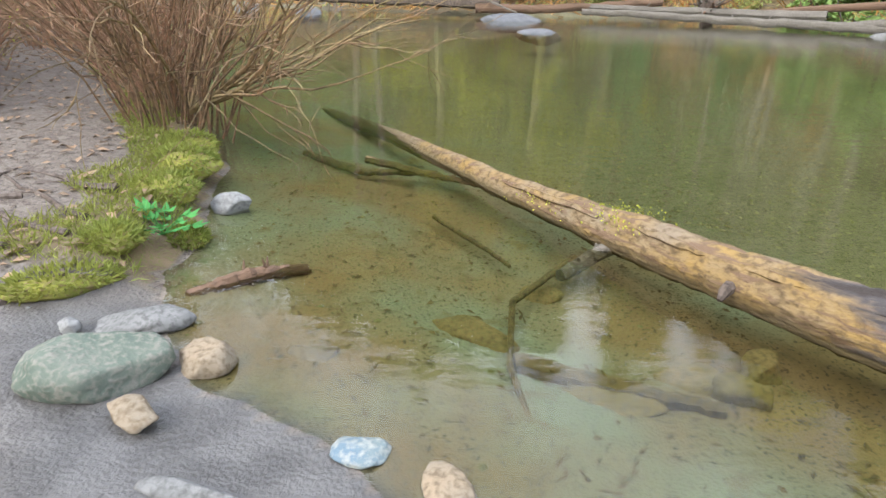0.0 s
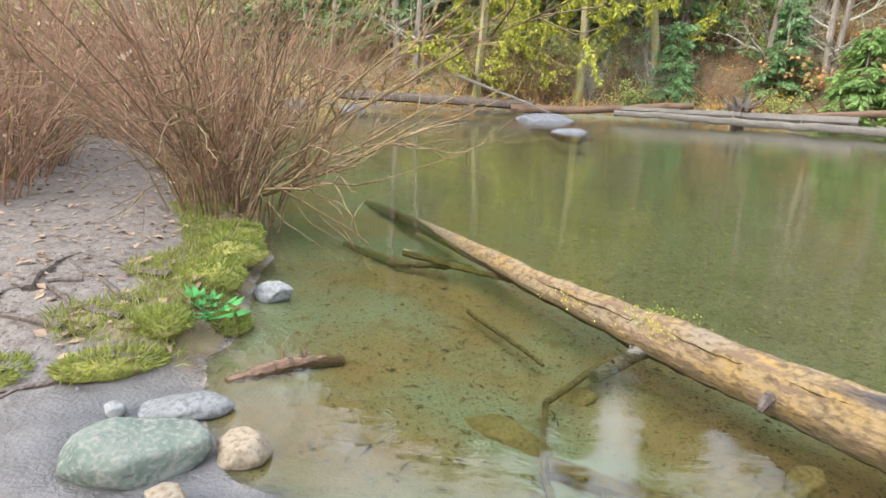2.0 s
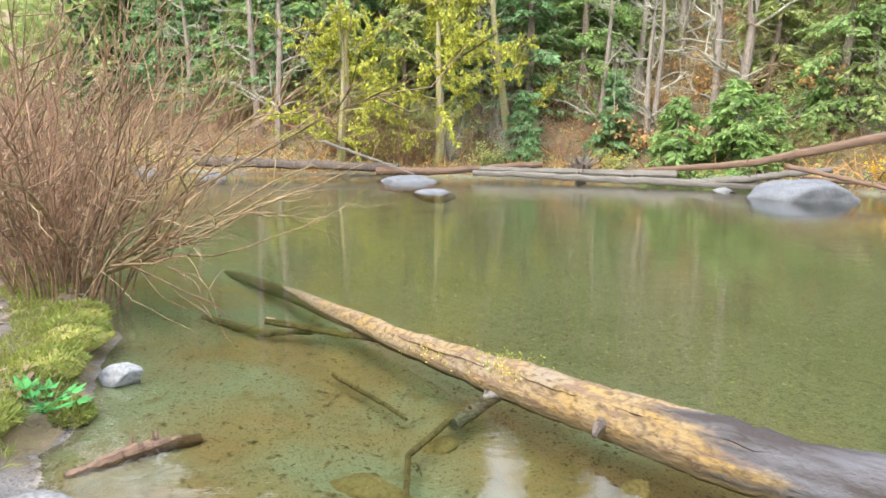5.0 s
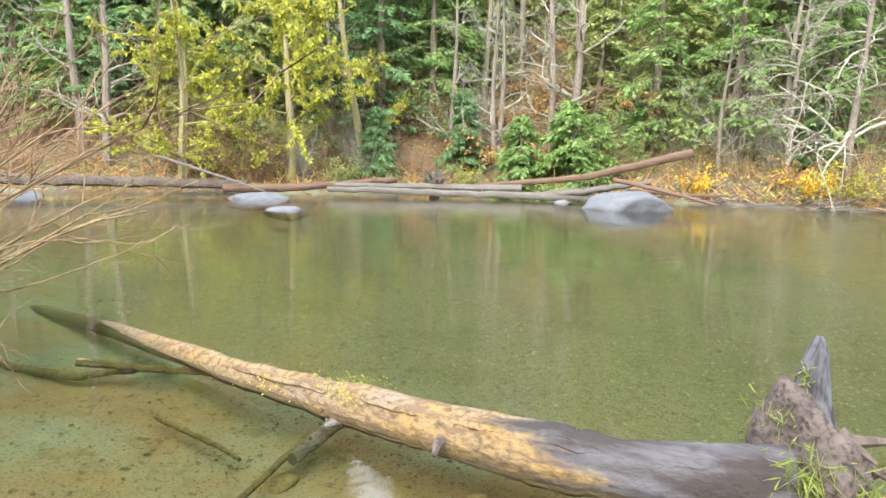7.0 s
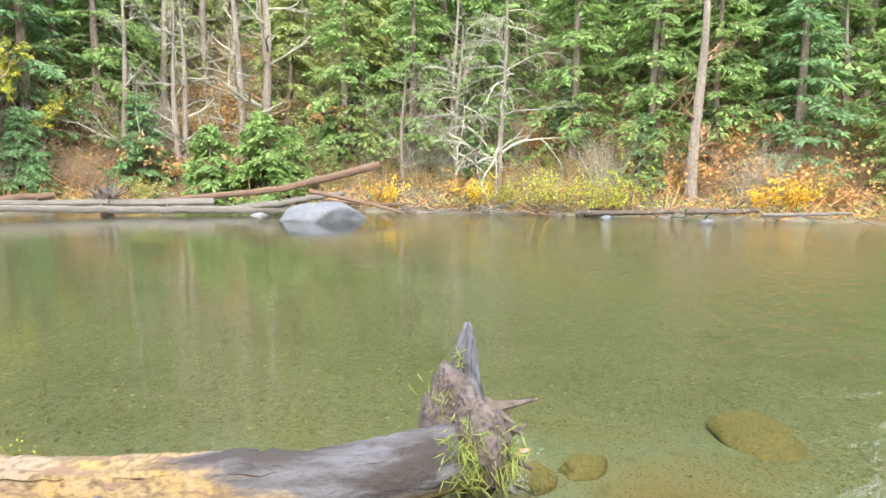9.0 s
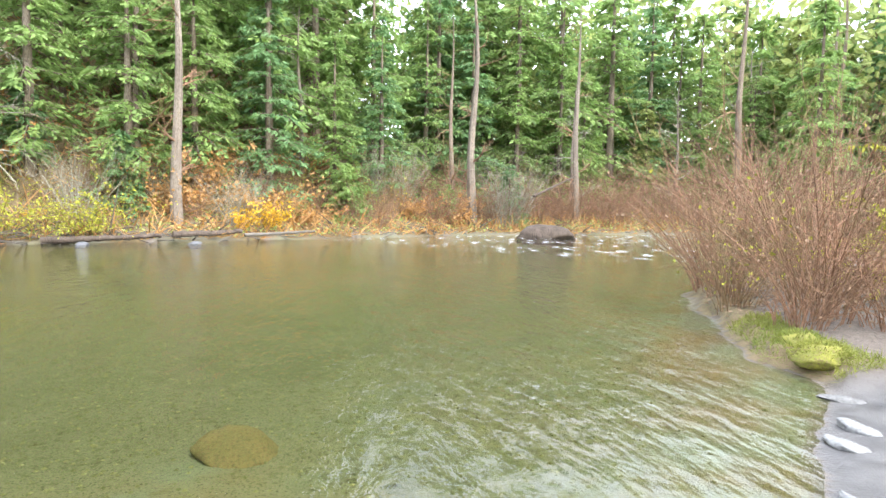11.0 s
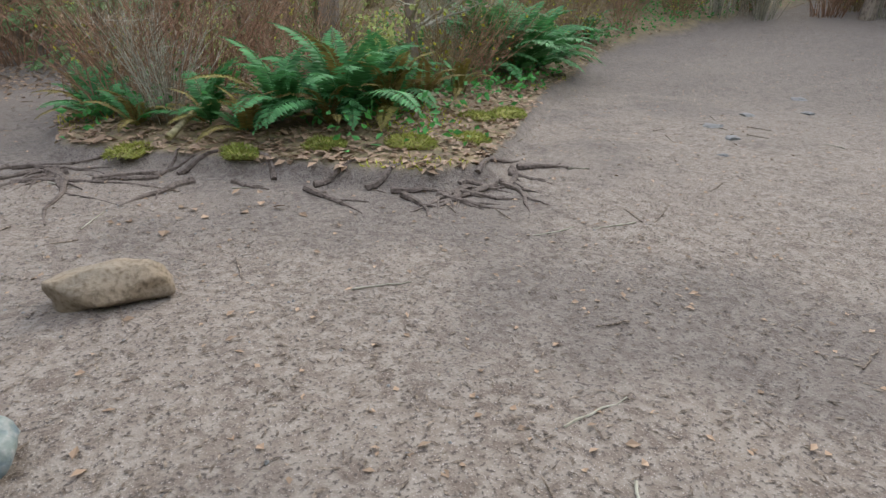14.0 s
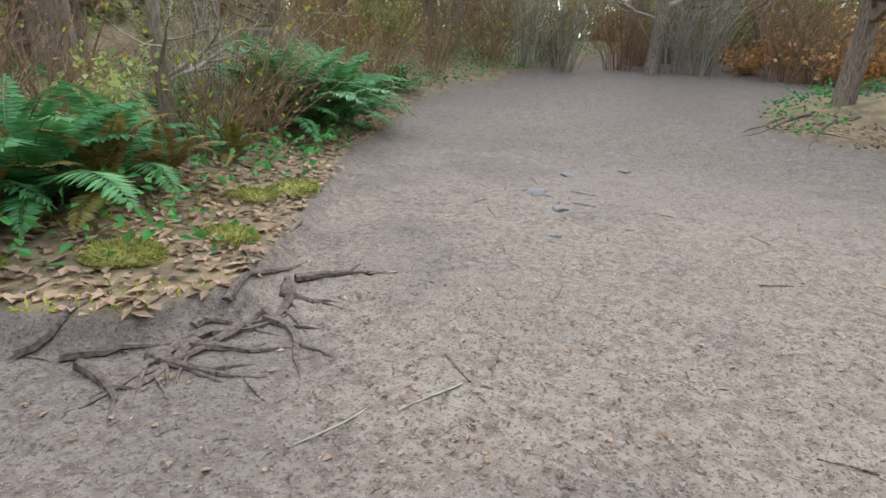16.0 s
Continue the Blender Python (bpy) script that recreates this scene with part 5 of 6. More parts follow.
# near bank upstream: thickets either side of the footpath, alders behind
for x, y, sz in [(-4.9, 8.9, 1.0), (-6.0, 10.6, 1.1), (-7.4, 12.0, 1.1), (-8.6, 10.4, 1.1), (-9.8, 12.4, 1.2), (-11, 15.5, 1.2), (-13, 18.5, 1.2), (-7.6, 7.6, 0.9), (-9.2, 8.8, 1.1), (-10.5, 10.5, 1.2), (-12.5, 13, 1.2), (-15, 17, 1.3), (-8.4, 5.6, 1.0), (-17, 21, 1.3), (-10.4, 6.6, 1.2), (-8.0, 13.6, 1.1), (-6.4, 5.4, 0.7), (-7.2, 6.8, 0.8), (-5.6, 6.9, 0.45), (-6.6, 10.2, 0.9), (-5.2, 9.6, 0.8), (-8.2, 9.4, 0.9), (-4.75, 5.0, 0.62), (-5.2, 5.7, 0.72), (-5.5, 6.3, 0.78), (-6.0, 7.2, 0.85), (-5.3, 4.6, 0.62), (-6.6, 8.0, 0.9), (-6.2, 5.9, 0.85)]:
    plant(RED[RNG.integers(0, 3)] if RNG.random() < 0.7 else OLIVE[0], x, y, None, sz)
for x, y in [(-11, 18.5), (-14, 22), (-16, 16), (-19, 24), (-12, 9), (-20, 14), (-24, 30), (-9, 15)]:
    plant(ALDER if RNG.random() < 0.6 else BIRCH, x, y, None, RNG.uniform(0.6, 0.9))
# downstream point: bushes on the mossy tip, thicket behind, bare trees, firs and a gap of sky
for x, y, sz in [(6.6, -6.3, 0.95), (7.4, -7.0, 1.0), (8.4, -7.8, 0.95), (5.9, -6.6, 0.7), (9.3, -9.4, 1.0), (7.6, -9.6, 0.95), (6.3, -9.4, 0.9), (8.6, -11.6, 1.0), (6.8, -12.0, 1.0), (5.2, -12.4, 0.9), (10.6, -12.4, 1.1), (4.0, -13.6, 1.0), (5.6, -14.8, 1.1), (7.6, -14.6, 1.1), (9.6, -15.2, 1.1), (11.8, -15.4, 1.2), (3.4, -16.0, 1.1), (6.5, -17.5, 1.2), (9.0, -18.4, 1.2), (12.6, -19, 1.2), (4.6, -19.6, 1.2), (15, -21, 1.3), (8.8, -6.5, 0.8), (9.7, -7.0, 0.95), (10.3, -7.4, 1.0), (11.2, -9.0, 1.1), (6.2, -5.6, 0.6), (7.9, -6.0, 0.7), (12.4, -11.0, 1.2), (10.6, -9.8, 1.1)]:
    plant(RED[RNG.integers(0, 3)] if RNG.random() < 0.75 else OLIVE[1], x, y, None, sz)
plant(ARCHER, 9.6, -13.6, 30, 1.0)
plant(ARCHER, 7.2, -8.6, 190, 0.5)
for x, y, k, sz in [(10.2, -19.8, TRUNKPALE, 0.9), (12.5, -17.5, ALDER, 0.9), (14.5, -21.5, ALDER, 1.0), (16.5, -25, BIRCH, 1.1), (19.5, -29, ALDER, 1.0), (8.0, -23, ALDER, 0.8), (22, -34, BIRCH, 1.2), (17.0, -22.0, BIRCH, 1.0)]:
    plant(k, x, y, None, sz)
for x, y, sz in [(8.2, -25.5, 0.8), (4.6, -22.0, 0.8), (2.2, -19.0, 0.75), (0.6, -16.0, 0.7), (24, -40, 1.0), (30, -44, 1.1), (-1.5, -21, 0.9), (38, -46, 1.0)]:
    plant(CONIFERS[1 if sz < 0.85 else RNG.integers(0, 4)], x, y, None, sz)
# woodland south of the trail
for i in range(44):
    x, y = RNG.uniform(-30, 3), RNG.uniform(-38, -11)
    if poly_distance(np.array([x]), np.array([y]), BANK, True)[0][0] < 2.5 or not poly_distance(np.array([x]), np.array([y]), BANK, True)[1][0]:
        continue
    k = [ALDER, BIRCH, TRUNKPALE, CONIFERS[0] if y < -24 else ALDER, OLIVE[0], RED[0], GREY, OLIVE[1]][RNG.integers(0, 8)]
    plant(k, x, y, None, RNG.uniform(0.7, 1.1))
for x, y, k, sz in [(-3.0, -8.3, BIRCH, 0.5), (-6.8, -14.3, ALDER, 0.7), (-2.0, -9.2, OLIVE[0], 0.8), (-0.3, -8.6, RED[0], 0.8), (0.6, -7.6, RED[2], 0.7), (-4.0, -9.6, GREY, 0.8), (-7.6, -13.2, OLIVE[1], 0.9), (-5.6, -12.4, OLIVE[0], 0.9), (-1.0, -10.5, RED[1], 0.9), (-9.6, -14.6, OLIVE[0], 0.9), (-12.2, -15.4, OLIVE[1], 0.9), (-15, -16.2, OLIVE[0], 0.9), (0.9, -9.8, OLIVE[1], 0.9), (0.2, -6.9, GREY, 0.5),
                    (-22, -12.8, RED[0], 1.0), (-24, -10.5, RED[1], 1.0), (-25, -8.5, OLIVE[0], 1.0), (-26, -6, RED[2], 1.1), (-21.5, -10.4, ALDER, 0.6), (-28, -12, CONIFERS[2], 0.8), (-30, -6, CONIFERS[0], 0.9), (-32, -10, ALDER, 1), (-27, -1, CONIFERS[3], 0.8), (-24, 4, ALDER, 0.9), (-18, 8, CONIFERS[0], 0.8), (-22, 10, CONIFERS[1], 0.8), (-17, 3, RED[0], 1.1), (-14, 5, OLIVE[0], 1.0)]:
    plant(k, x, y, None, sz)
for i in range(60):
    a = RNG.uniform(150, 262)
    r = RNG.uniform(21, 40)
    x, y = r * math.cos(radians(a)), r * math.sin(radians(a))
    k = [OLIVE[0], RED[0], CONIFERS[2] if r > 30 else ORANGE, ALDER, OLIVE[1], CONIFERS[0] if r > 30 else BIRCH, GREENSH, BIRCH][RNG.integers(0, 8)]
    plant(k, x, y, None, RNG.uniform(0.9, 1.3))
for x, y in [(-19, -13.2), (-20.5, -14), (-17, -15), (-22.5, -12.2), (-23, -10), (-23.5, -8), (-22.5, -6.2), (-21.5, -4.2), (-20, -2), (-18, 0.5), (-24.5, -11.4), (-16.8, -4), (-17.2, -2.6)]:
    plant([OLIVE[0], GREENSH, OLIVE[1], RED[1]][RNG.integers(0, 4)], x, y, None, RNG.uniform(0.7, 1.0))
for i in range(70):
    a = RNG.uniform(186, 242)
    r = RNG.uniform(20, 36)
    x, y = r * math.cos(radians(a)), r * math.sin(radians(a))
    plant([OLIVE[0], RED[0], ALDER, OLIVE[1], ORANGE, GREENSH, BIRCH, GREY][RNG.integers(0, 8)], x, y, None, RNG.uniform(0.9, 1.4))
for i in range(46):
    a = RNG.uniform(-66, -36)
    r = RNG.uniform(34, 62) if a > -54 else RNG.uniform(25, 50)
    x, y = r * math.cos(radians(a)), r * math.sin(radians(a))
    if terrain(np.array([x]), np.array([y]))[0][0] < 0.02:
        continue
    plant([ALDER, BIRCH, CONIFERS[2], ALDER, CONIFERS[0], BIRCH, RED[1], RED[0]][RNG.integers(0, 8)], x, y, None, RNG.uniform(1.0, 1.5))
for x, y in [(-7, -11.9), (-8.6, -12.6), (-4.2, -8.8), (-3.4, -8.0), (-10.8, -13.6), (-2.4, -7.6), (-1.2, -7.6), (0.3, -7.9), (-13.4, -14.4), (-0.4, -9.4)]:
    plant([OLIVE[0], GREENSH, OLIVE[1], RED[1]][RNG.integers(0, 4)], x, y, None, RNG.uniform(0.5, 0.8))
# the dark trunk on its mound beside the trail
plant(ALDER, -14.6, -5.5, 0, 0.9)


def build_roots():
    """Surface roots along the foot of the fern bank."""
    rg = np.random.default_rng(77)
    ROOTS = []
    for x, y, a, L in [(1.5, -5.6, 175, 1.3), (1.3, -5.9, 165, 1.6), (0.9, -5.5, 160, 1.2), (0.2, -5.45, 215, 0.9), (0.35, -5.4, 240, 0.6), (-0.6, -5.0, 250, 0.7), (-1.5, -4.35, 100, 0.55), (-1.75, -4.3, 120, 0.7), (-2.0, -4.35, 200, 0.6), (-2.2, -4.45, 205, 0.9), (-1.85, -4.25, 95, 0.45), (1.9, -5.2, 10, 1.0), (1.6, -6.1, 170, 1.2), (-2.4, -4.7, 215, 0.8), (2.4, -5.4, 15, 0.9), (-14.2, -5.0, 20, 1.8), (-14.2, -4.4, 50, 1.5), (-13.8, -5.6, -10, 1.9), (-13.6, -6.0, -25, 1.6), (-13.9, -5.3, 5, 2.0), (-14.0, -4.7, 35, 1.9), (-2.0, 3.0, 170, 1.2), (-1.95, 2.8, 185, 1.5), (-2.2, 2.62, 175, 1.2), (-2.5, 3.25, 200, 0.9), (-2.1, 3.45, 190, 0.8), (-2.7, 2.9, 150, 0.9), (-2.3, 2.4, 190, 1.1), (-1.9, 2.6, 200, 0.9)]:
        ROOTS.append((x, y, a, L))
    edge = np.array([(1.5, -6.2), (0.9, -5.75), (0.1, -5.4), (-0.65, -4.95), (-1.3, -4.5), (-1.75, -4.2), (-2.4, -4.4), (-2.9, -5.0)])
    for i in range(26):
        k = rg.uniform(0, 6.99)
        p = edge[int(k)] + (edge[int(k) + 1] - edge[int(k)]) * (k % 1)
        ROOTS.append((p[0], p[1], rg.choice([150, 175, 20, 60, 100]) + rg.uniform(-25, 25), rg.uniform(0.35, 0.95)))
    for x, y, a, L in ROOTS:
        s = np.linspace(0, 1, 9)
        aa = radians(a) + np.cumsum(rg.standard_normal(9) * 0.18)
        px, py = x + np.cumsum(np.cos(aa)) * L / 9, y + np.cumsum(np.sin(aa)) * L / 9
        h, _ = terrain(px, py)
        r = np.linspace(rg.uniform(0.022, 0.04), 0.006, 9)
        t = thing("surface_root", (0, 0, 0), "grey-brown tree root lying along the trodden ground", "root", "surface roots")
        rough_tube(bb := Build(), np.stack([px, py, h + r * 0.35 - s * 0.004], 1), r, 7, 0.1, rg)
        part("root", bb, M_ROOT, t)
        q = np.array([px[4], py[4], h[4] + 0.005])
        w = np.array([math.cos(aa[4] + 0.7), math.sin(aa[4] + 0.7), 0])
        part("rootlet", Build().tube([q, q + w * L * 0.2, q + w * L * 0.4 - (0, 0, 0.02)], [0.012, 0.009, 0.004], 5), M_ROOT, t)


build_roots()


def build_twigs():
    """Fallen twigs on the trail."""
    rg = np.random.default_rng(14)
    for i in range(46):
        x, y, a, L = rg.uniform(-7, 2.2), rg.uniform(-6.5, -0.8), rg.uniform(0, 6.28), rg.uniform(0.12, 0.4)
        s = np.linspace(-0.5, 0.5, 6)
        px, py = x + math.cos(a) * s * L, y + math.sin(a) * s * L + rg.standard_normal(6) * 0.006
        h, c = terrain(px, py)
        if c[:, 2].max() > 0.55 or h.min() < 0.1:
            continue
        t = part("twig", Build().tube(np.stack([px, py, h + 0.006], 1), np.linspace(0.006, 0.003, 6), 5), M_CHIP if i % 3 else M_TWIGGREY)
        tagged(t, "thin dry fallen twig on the trail", "twig", "fallen twigs")


build_twigs()
for i, (x, y, sz, n) in enumerate([(-1.5, -6.3, 1.15, 24), (-0.9, -6.4, 1.05, 20), (-2.1, -6.8, 0.9, 16), (-0.2, -6.5, 0.75, 14), (-4.7, -9.5, 1.5, 26), (-5.6, -9.9, 1.6, 28), (-6.4, -10.6, 1.4, 24), (-5.0, -10.6, 1.4, 22), (-7.6, -11.6, 0.9, 16), (-9.2, -12.8, 0.8, 14), (0.9, -7.4, 0.7, 12), (1.2, -8.6, 0.7, 12), (-3.2, -8.9, 0.8, 14)]):
    fern(x, y, sz, n, "large green sword fern on the leaf-strewn bank", 100 + i)


for i, (x, y, sz) in enumerate([(-2.0, -6.2, 0.95), (-1.3, -6.0, 0.6), (-0.5, -6.1, 0.6), (-2.5, -6.6, 0.8), (-3.4, -7.6, 0.7), (0.5, -6.8, 0.6)]):
    fern(x, y, sz, 13, "half-withered fern with tawny and green fronds", 140 + i, old=8)


def build_herb():
    """The fresh green plant at the waterline and a mossy stick on the fern bank."""
    rg = np.random.default_rng(5)
    x, y = -1.80, 3.12
    t = thing("green_plant", (x, y, gz(x, y)), "low bright green leafy plant on the bank edge", "plant")
    for i in range(11):
        a, e = i * 2.4, rg.uniform(0.2, 0.9)
        d = np.array([math.cos(a) * math.cos(e), math.sin(a) * math.cos(e), math.sin(e)])
        b = Build().tube([(0, 0, 0), d * 0.09, d * 0.17], [0.004, 0.003, 0.002], 4)
        s = unit(np.cross(d, (0, 0, 1)))
        for sg, k in ((0, 1), (1, 0.8), (-1, 0.8), (0.6, 0.6), (-0.6, 0.6)):
            w = unit(d + s * sg * 0.9 + np.array([0, 0, -0.15]))
            b.leaves([d * (0.16 if k > 0.7 else 0.1)], [w], [unit(np.cross(w, (0, 0, 1)))], 0.10 * k, 0.045)
        part("leaf", b, M_HERB, t)
    drift_log([(0.2, -6.1, 0.38), (-0.1, -6.45, 0.6), (-0.35, -6.6, 0.8)], 0.035, 0.02, M_BARKMOSS, "mossy stick leaning in the ferns", 40, "mossy_stick")
    drift_log([(-2.2, -4.6, 0.22), (-2.8, -5.2, 0.3), (-3.3, -5.7, 0.34)], 0.025, 0.015, M_BARK, "thin stick on the bank edge", 41, "stick")


build_herb()


def moss_mound(x, y, size, label, seed, blade=0.05, n=700, m=M_CUSHION):
    ob = stone("moss_cushion", x, y, (size[0], size[1], size[2] * 0.9), m, label, seed * 37, 0.6, seed, 6)
    rg = np.random.default_rng(seed)
    b = Build()
    a, e = rg.uniform(0, 6.28, n), np.arcsin(rg.uniform(0.05, 1, n))
    nrm = np.stack([np.cos(a) * np.cos(e), np.sin(a) * np.cos(e), np.sin(e)], 1)
    c = nrm * np.array(size) / 2 * 0.92
    d = unit(nrm + rg.standard_normal((n, 3)) * 0.5)
    b.leaves(c, d, unit(np.cross(d, rg.standard_normal((n, 3)))), blade * rg.uniform(0.5, 1.3, n), blade * 0.22)
    stuff("grass", b, M_GRASS, ob)
    ob["category"] = "moss"


for i, (x, y, sz) in enumerate([(-2.1, 4.15, (0.5, 0.6, 0.24)), (-2.0, 3.6, (0.42, 0.45, 0.2)), (-1.92, 2.85, (0.32, 0.3, 0.14)), (-1.72, 3.2, (0.3, 0.25, 0.14)), (-2.3, 4.7, (0.5, 0.5, 0.26)), (-2.0, 2.52, (0.5, 0.22, 0.14)), (-2.5, 2.35, (0.5, 0.3, 0.14)),
                               (5.15, -4.95, (0.7, 0.5, 0.3)), (5.6, -5.1, (0.6, 0.5, 0.3)), (-1.15, -5.45, (0.4, 0.3, 0.16)), (-3.6, -6.5, (0.7, 0.4, 0.2)), (-2.6, -5.4, (0.5, 0.4, 0.12)), (-0.4, -5.55, (0.5, 0.3, 0.14)), (-1.9, -5.2, (0.5, 0.4, 0.12)), (-3.1, -6.3, (0.5, 0.4, 0.14)), (0.5, -6.0, (0.5, 0.3, 0.14))]):
    moss_mound(x, y, sz, "soft yellow-green moss cushion with grass on the bank edge", 200 + i)


def build_cover():
    """Leaf litter, chips, pebbles and bank grass, too many to count."""
    rg = np.random.default_rng(91)
    b = Build()
    x, y, h = scatter(60000, (-14, 4, -18, -4), lambda x, y, h, c: (c[:, 2] > 0.55) & (np.hypot(x + 1, y + 4) < rg.uniform(2, 16, len(x))), rg)
    lie(b, x, y, h, rg, 0.10, 0.065, 0.012)
    x, y, h = scatter(16000, (-1, 12, -18, -4), lambda x, y, h, c: (h > 0.12) & (step(np.hypot(x - 3.0, y + 6.5) + 0.6 * waves(x, y, 1.3), 3.4, 6.4) > rg.uniform(0, 1, len(x))), rg)
    lie(b, x, y, h, rg, 0.10, 0.065, 0.012)
    x, y, h = scatter(7000, (-9, -1.5, 2.4, 12), lambda x, y, h, c: (h > 0.1) & (c[:, 2] + 0.05 > rg.uniform(0, 1, len(x))), rg)
    lie(b, x, y, h, rg, 0.08, 0.05, 0.012)
    x, y, h = scatter(4500, (-16, 4, -12, 1), lambda x, y, h, c: (h > 0.09) & (c[:, 2] < 0.55), rg)
    lie(b, x, y, h, rg, 0.045, 0.03, 0.005)
    tagged(part("leaf_litter", b, M_LITTER), "brown fallen leaves strewn over the banks", "leaves", kind="stuff")
    b = Build()
    x, y, h = scatter(60000, (-16, 4, -12, 1), lambda x, y, h, c: (h > 0.09) & (c[:, 2] < 0.55) & (np.hypot(x + 1.2, y + 2) < rg.uniform(1, 11, len(x))), rg)
    lie(b, x, y, h, rg, 0.05, 0.011, 0.003, 0.15)
    x, y, h = scatter(2600, (-7, -1.5, 1.5, 10), lambda x, y, h, c: (h > 0.1) & (c[:, 2] < 0.4), rg)
    lie(b, x, y, h, rg, 0.05, 0.02, 0.005, 0.2)
    tagged(part("wood_chips", b, M_CHIP), "dark wood chips and needles trodden into the trail", "debris", kind="stuff")
    # pebbles on the bed and the shore
    b = Build()
    ico = np.array([(0, 0, 0.5), (0.6, 0, 0), (0.2, 0.6, 0.05), (-0.5, 0.4, 0), (-0.55, -0.35, 0.05), (0.2, -0.6, 0), (0, 0, -0.4)])
    fc = [(0, 1, 2), (0, 2, 3), (0, 3, 4), (0, 4, 5), (0, 5, 1), (6, 2, 1), (6, 3, 2), (6, 4, 3), (6, 5, 4), (6, 1, 5)]
    x, y, h = scatter(30000, (-3, 14, -6, 16), lambda x, y, h, c: (c[:, 3] > 0.5) & (c[:, 1] * 0.9 + 0.05 > rg.uniform(0, 1, len(x))), rg)
    for px, py, ph in zip(x, y, h):
        s = rg.uniform(0.01, 0.03) * (1 + 0.06 * math.hypot(px, py))
        a = rg.uniform(0, 6.28)
        ca, sa = math.cos(a) * s, math.sin(a) * s
        b.add(np.stack([ico[:, 0] * ca - ico[:, 1] * sa + px, ico[:, 0] * sa + ico[:, 1] * ca + py, ico[:, 2] * s * 0.8 + ph], 1), fc)
    tagged(part("pebbles", b, M_PEBBLE), "olive-brown pebbles on the river bed", "pebbles", kind="stuff")
    b = Build()
    x, y, h = scatter(1500, (-3, 6, -9, 3), lambda x, y, h, c: (h > 0.02) & (c[:, 2] < 0.3), rg)
    for px, py, ph in zip(x, y, h):
        s = rg.uniform(0.006, 0.02)
        b.add(ico * s + (px, py, ph), fc)
    tagged(part("grit", b, M_STONE), "small pale grit on the trail and silt", "gravel", kind="stuff")
    # sunken leaves in the pool
    b = Build()
    x, y, h = scatter(1300, (-2, 2.2, 1.3, 5.5), lambda x, y, h, c: (c[:, 3] > 0.5) & (h < -0.03), rg)
    lie(b, x, y, h, rg, 0.055, 0.022, 0.006)
    tagged(part("sunken_leaves", b, M_SUNKWOOD), "dark leaves and twigs lying on the pool bed", "leaves", kind="stuff")
    # moss and small green leaves over the fern bank
    b = Build()
    x, y, h = scatter(60000, (-14, 2, -16, -4), lambda x, y, h, c: (c[:, 2] > 0.6) & (waves(x, y, 1.7) > 0.25) & (np.hypot(x + 1, y + 4) < rg.uniform(1, 11, len(x))), rg)
    n = len(x)
    d = unit(rg.standard_normal((n, 3)) * 0.7 + np.array([0, 0, 0.5]))
    b.leaves(np.stack([x, y, h], 1), d, unit(np.cross(d, rg.standard_normal((n, 3)))), rg.uniform(0.03, 0.08, n), 0.018)
    tagged(part("bank_moss", b, M_MOSS), "yellow-green moss spread over the fern bank", "moss", kind="stuff")
    b = Build()
    x, y, h = scatter(16000, (-20, 2, -20, -5), lambda x, y, h, c: (c[:, 2] > 0.6) & (waves(x + 2, y, 0.8) > -0.3), rg)
    n = len(x)
    d = unit(rg.standard_normal((n, 3)) * np.array([1, 1, 0.4]) + np.array([0, 0, 0.3]))
    b.leaves(np.stack([x, y, h + rg.uniform(0.03, 0.3, n)], 1), d, unit(np.cross(d, rg.standard_normal((n, 3)))), rg.uniform(0.05, 0.13, n), 0.06)
    tagged(part("ground_ivy", b, M_HERB), "low green leaves covering the woodland floor", "undergrowth", kind="stuff")
    # grass along the cut bank
    b = Build()
    x, y, h = scatter(130000, (-6.5, -1.4, 2.2, 9), lambda x, y, h, c: (c[:, 2] > 0.58) & (h > 0.05) & (waves(x, y, 3.0) > -0.3), rg)
    n = len(x)
    d = unit(rg.standard_normal((n, 3)) * 0.5 + np.array([0.25, -0.1, 0.55]))
    b.leaves(np.stack([x, y, h], 1), d, unit(np.cross(d, rg.standard_normal((n, 3)))), rg.uniform(0.03, 0.11, n), 0.007)
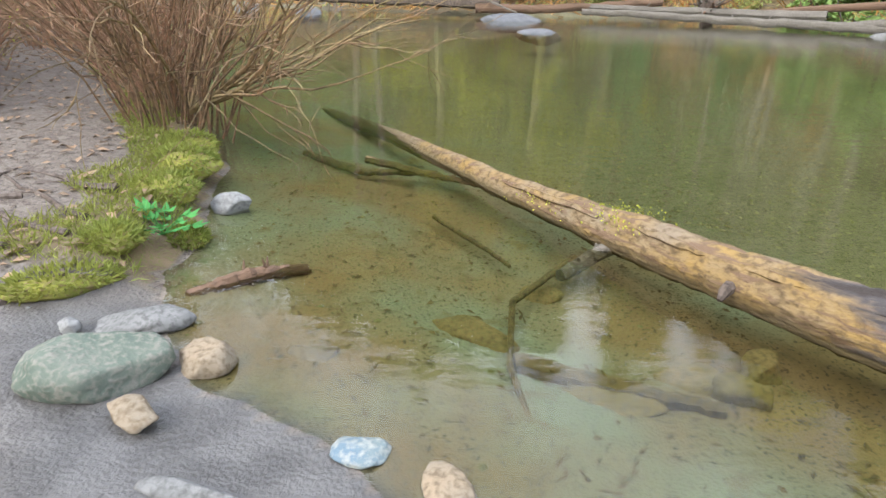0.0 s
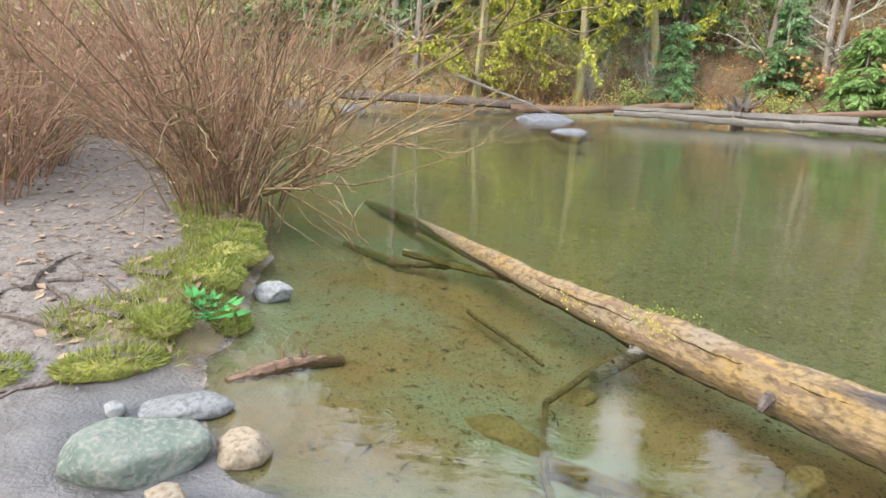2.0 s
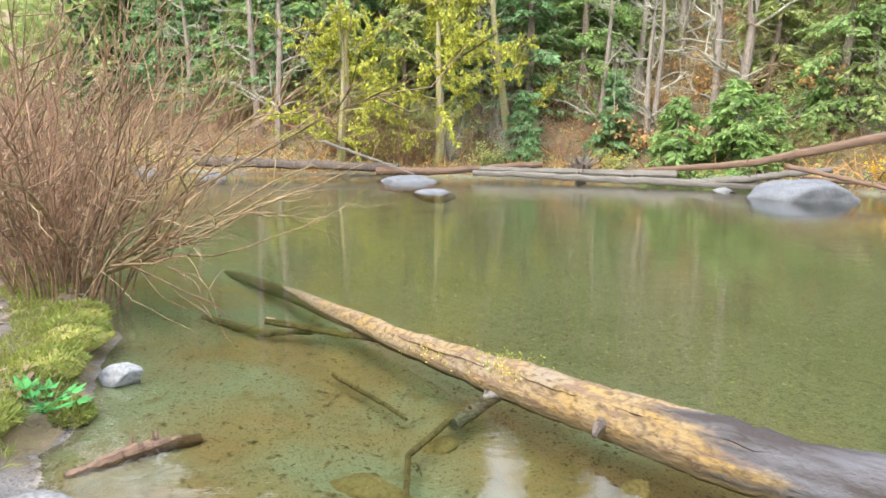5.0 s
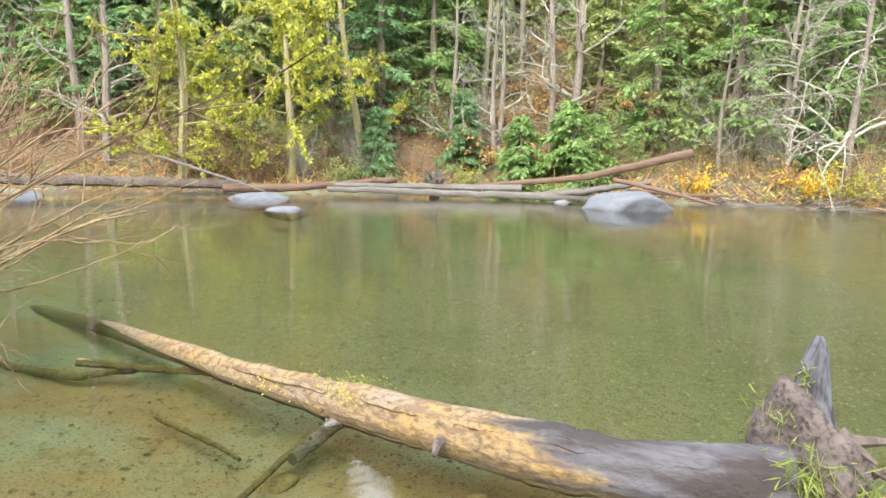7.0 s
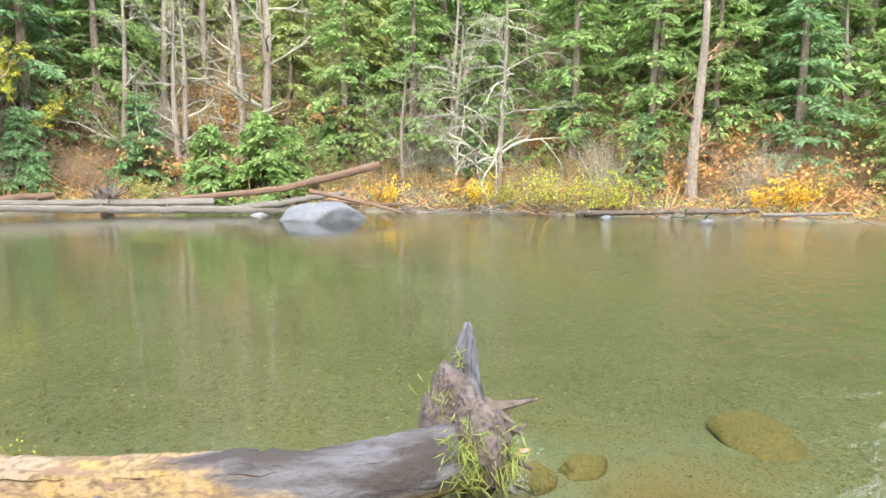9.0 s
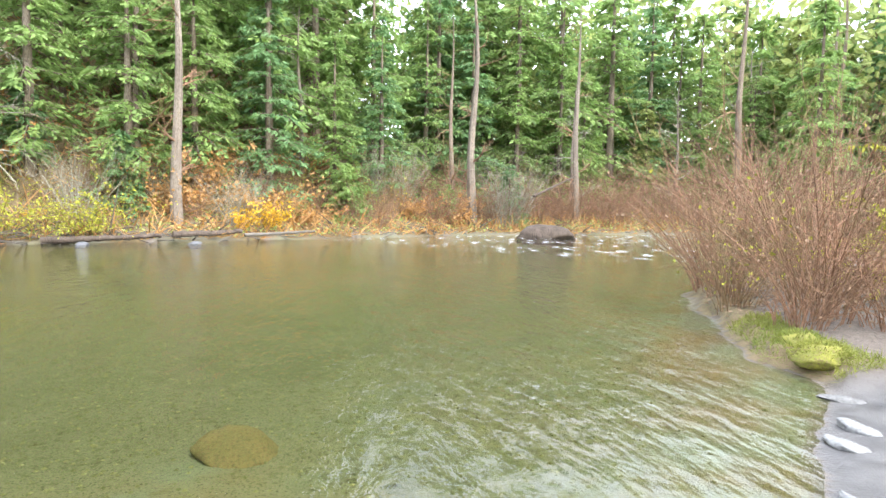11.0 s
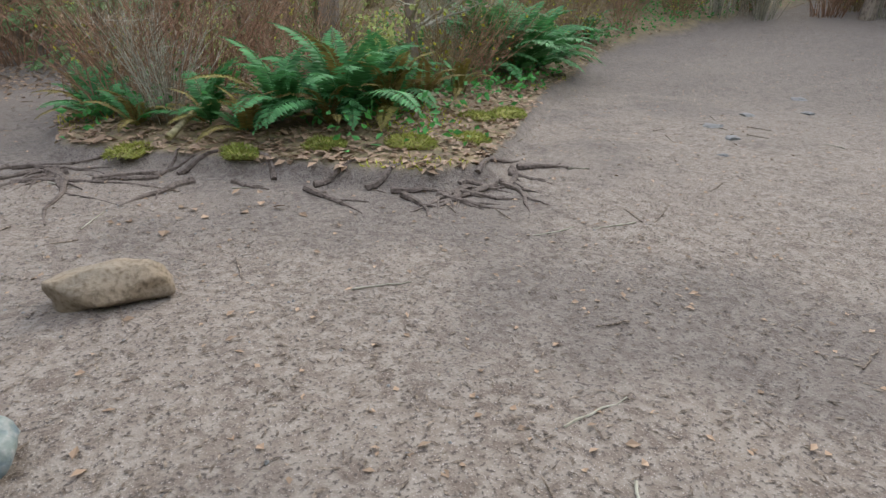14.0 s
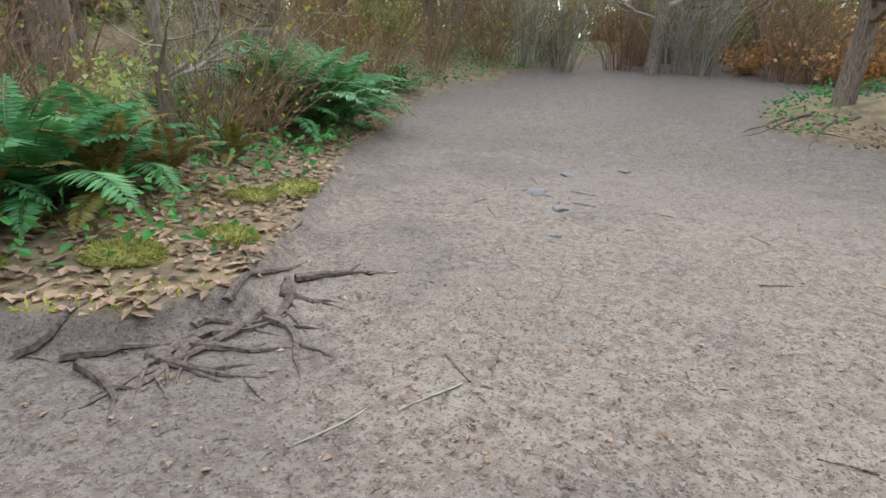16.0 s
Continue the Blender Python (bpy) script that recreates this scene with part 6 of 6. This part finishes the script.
    x, y, h = scatter(12000, (4.4, 7, -6.4, -4.2), lambda x, y, h, c: (c[:, 2] > 0.58) & (h > 0.05), rg)
    n = len(x)
    d = unit(rg.standard_normal((n, 3)) * 0.5 + np.array([0, 0, 0.5]))
    b.leaves(np.stack([x, y, h], 1), d, unit(np.cross(d, rg.standard_normal((n, 3)))), rg.uniform(0.04, 0.14, n), 0.009)
    tagged(part("bank_grass", b, M_GRASS), "short yellow-green grass along the cut bank", "grass", kind="stuff")


build_cover()


def join_far_shrubs(keep):
    """The nearest shrubs stay things of their own; the rest become one thicket for each material."""
    tops = [o for o in scene.collection.objects if o.parent is None and o.name.split(".")[0] == "shrub"]
    tops.sort(key=lambda o: o.matrix_basis.translation.xy.length)
    pools = {}
    for top in tops[keep:]:
        for ch in list(top.children):
            me = ch.data
            v = np.empty(len(me.vertices) * 3)
            me.vertices.foreach_get("co", v)
            m = np.array(top.matrix_basis @ ch.matrix_basis)
            v = v.reshape(-1, 3) @ m[:3, :3].T + m[:3, 3]
            idx = np.empty(len(me.loops), int)
            me.loops.foreach_get("vertex_index", idx)
            size = np.empty(len(me.polygons), int)
            me.polygons.foreach_get("loop_total", size)
            pools.setdefault(me.materials[0].name, []).append((v, idx, size))
            bpy.data.objects.remove(ch)
        bpy.data.objects.remove(top)
    for name, items in pools.items():
        base = np.cumsum([0] + [len(v) for v, _, _ in items])
        v = np.concatenate([q[0] for q in items])
        idx = np.concatenate([q[1] + o for q, o in zip(items, base)])
        size = np.concatenate([q[2] for q in items])
        me = bpy.data.meshes.new("thicket")
        me.vertices.add(len(v))
        me.vertices.foreach_set("co", v.ravel())
        me.loops.add(len(idx))
        me.loops.foreach_set("vertex_index", idx)
        me.polygons.add(len(size))
        me.polygons.foreach_set("loop_start", np.cumsum(size) - size)
        me.materials.append(bpy.data.materials[name])
        me.update(calc_edges=True)
        me.validate()
        tagged(new("thicket", me), "distant leafless thicket along the wooded banks", "thicket", kind="stuff")


join_far_shrubs(280)
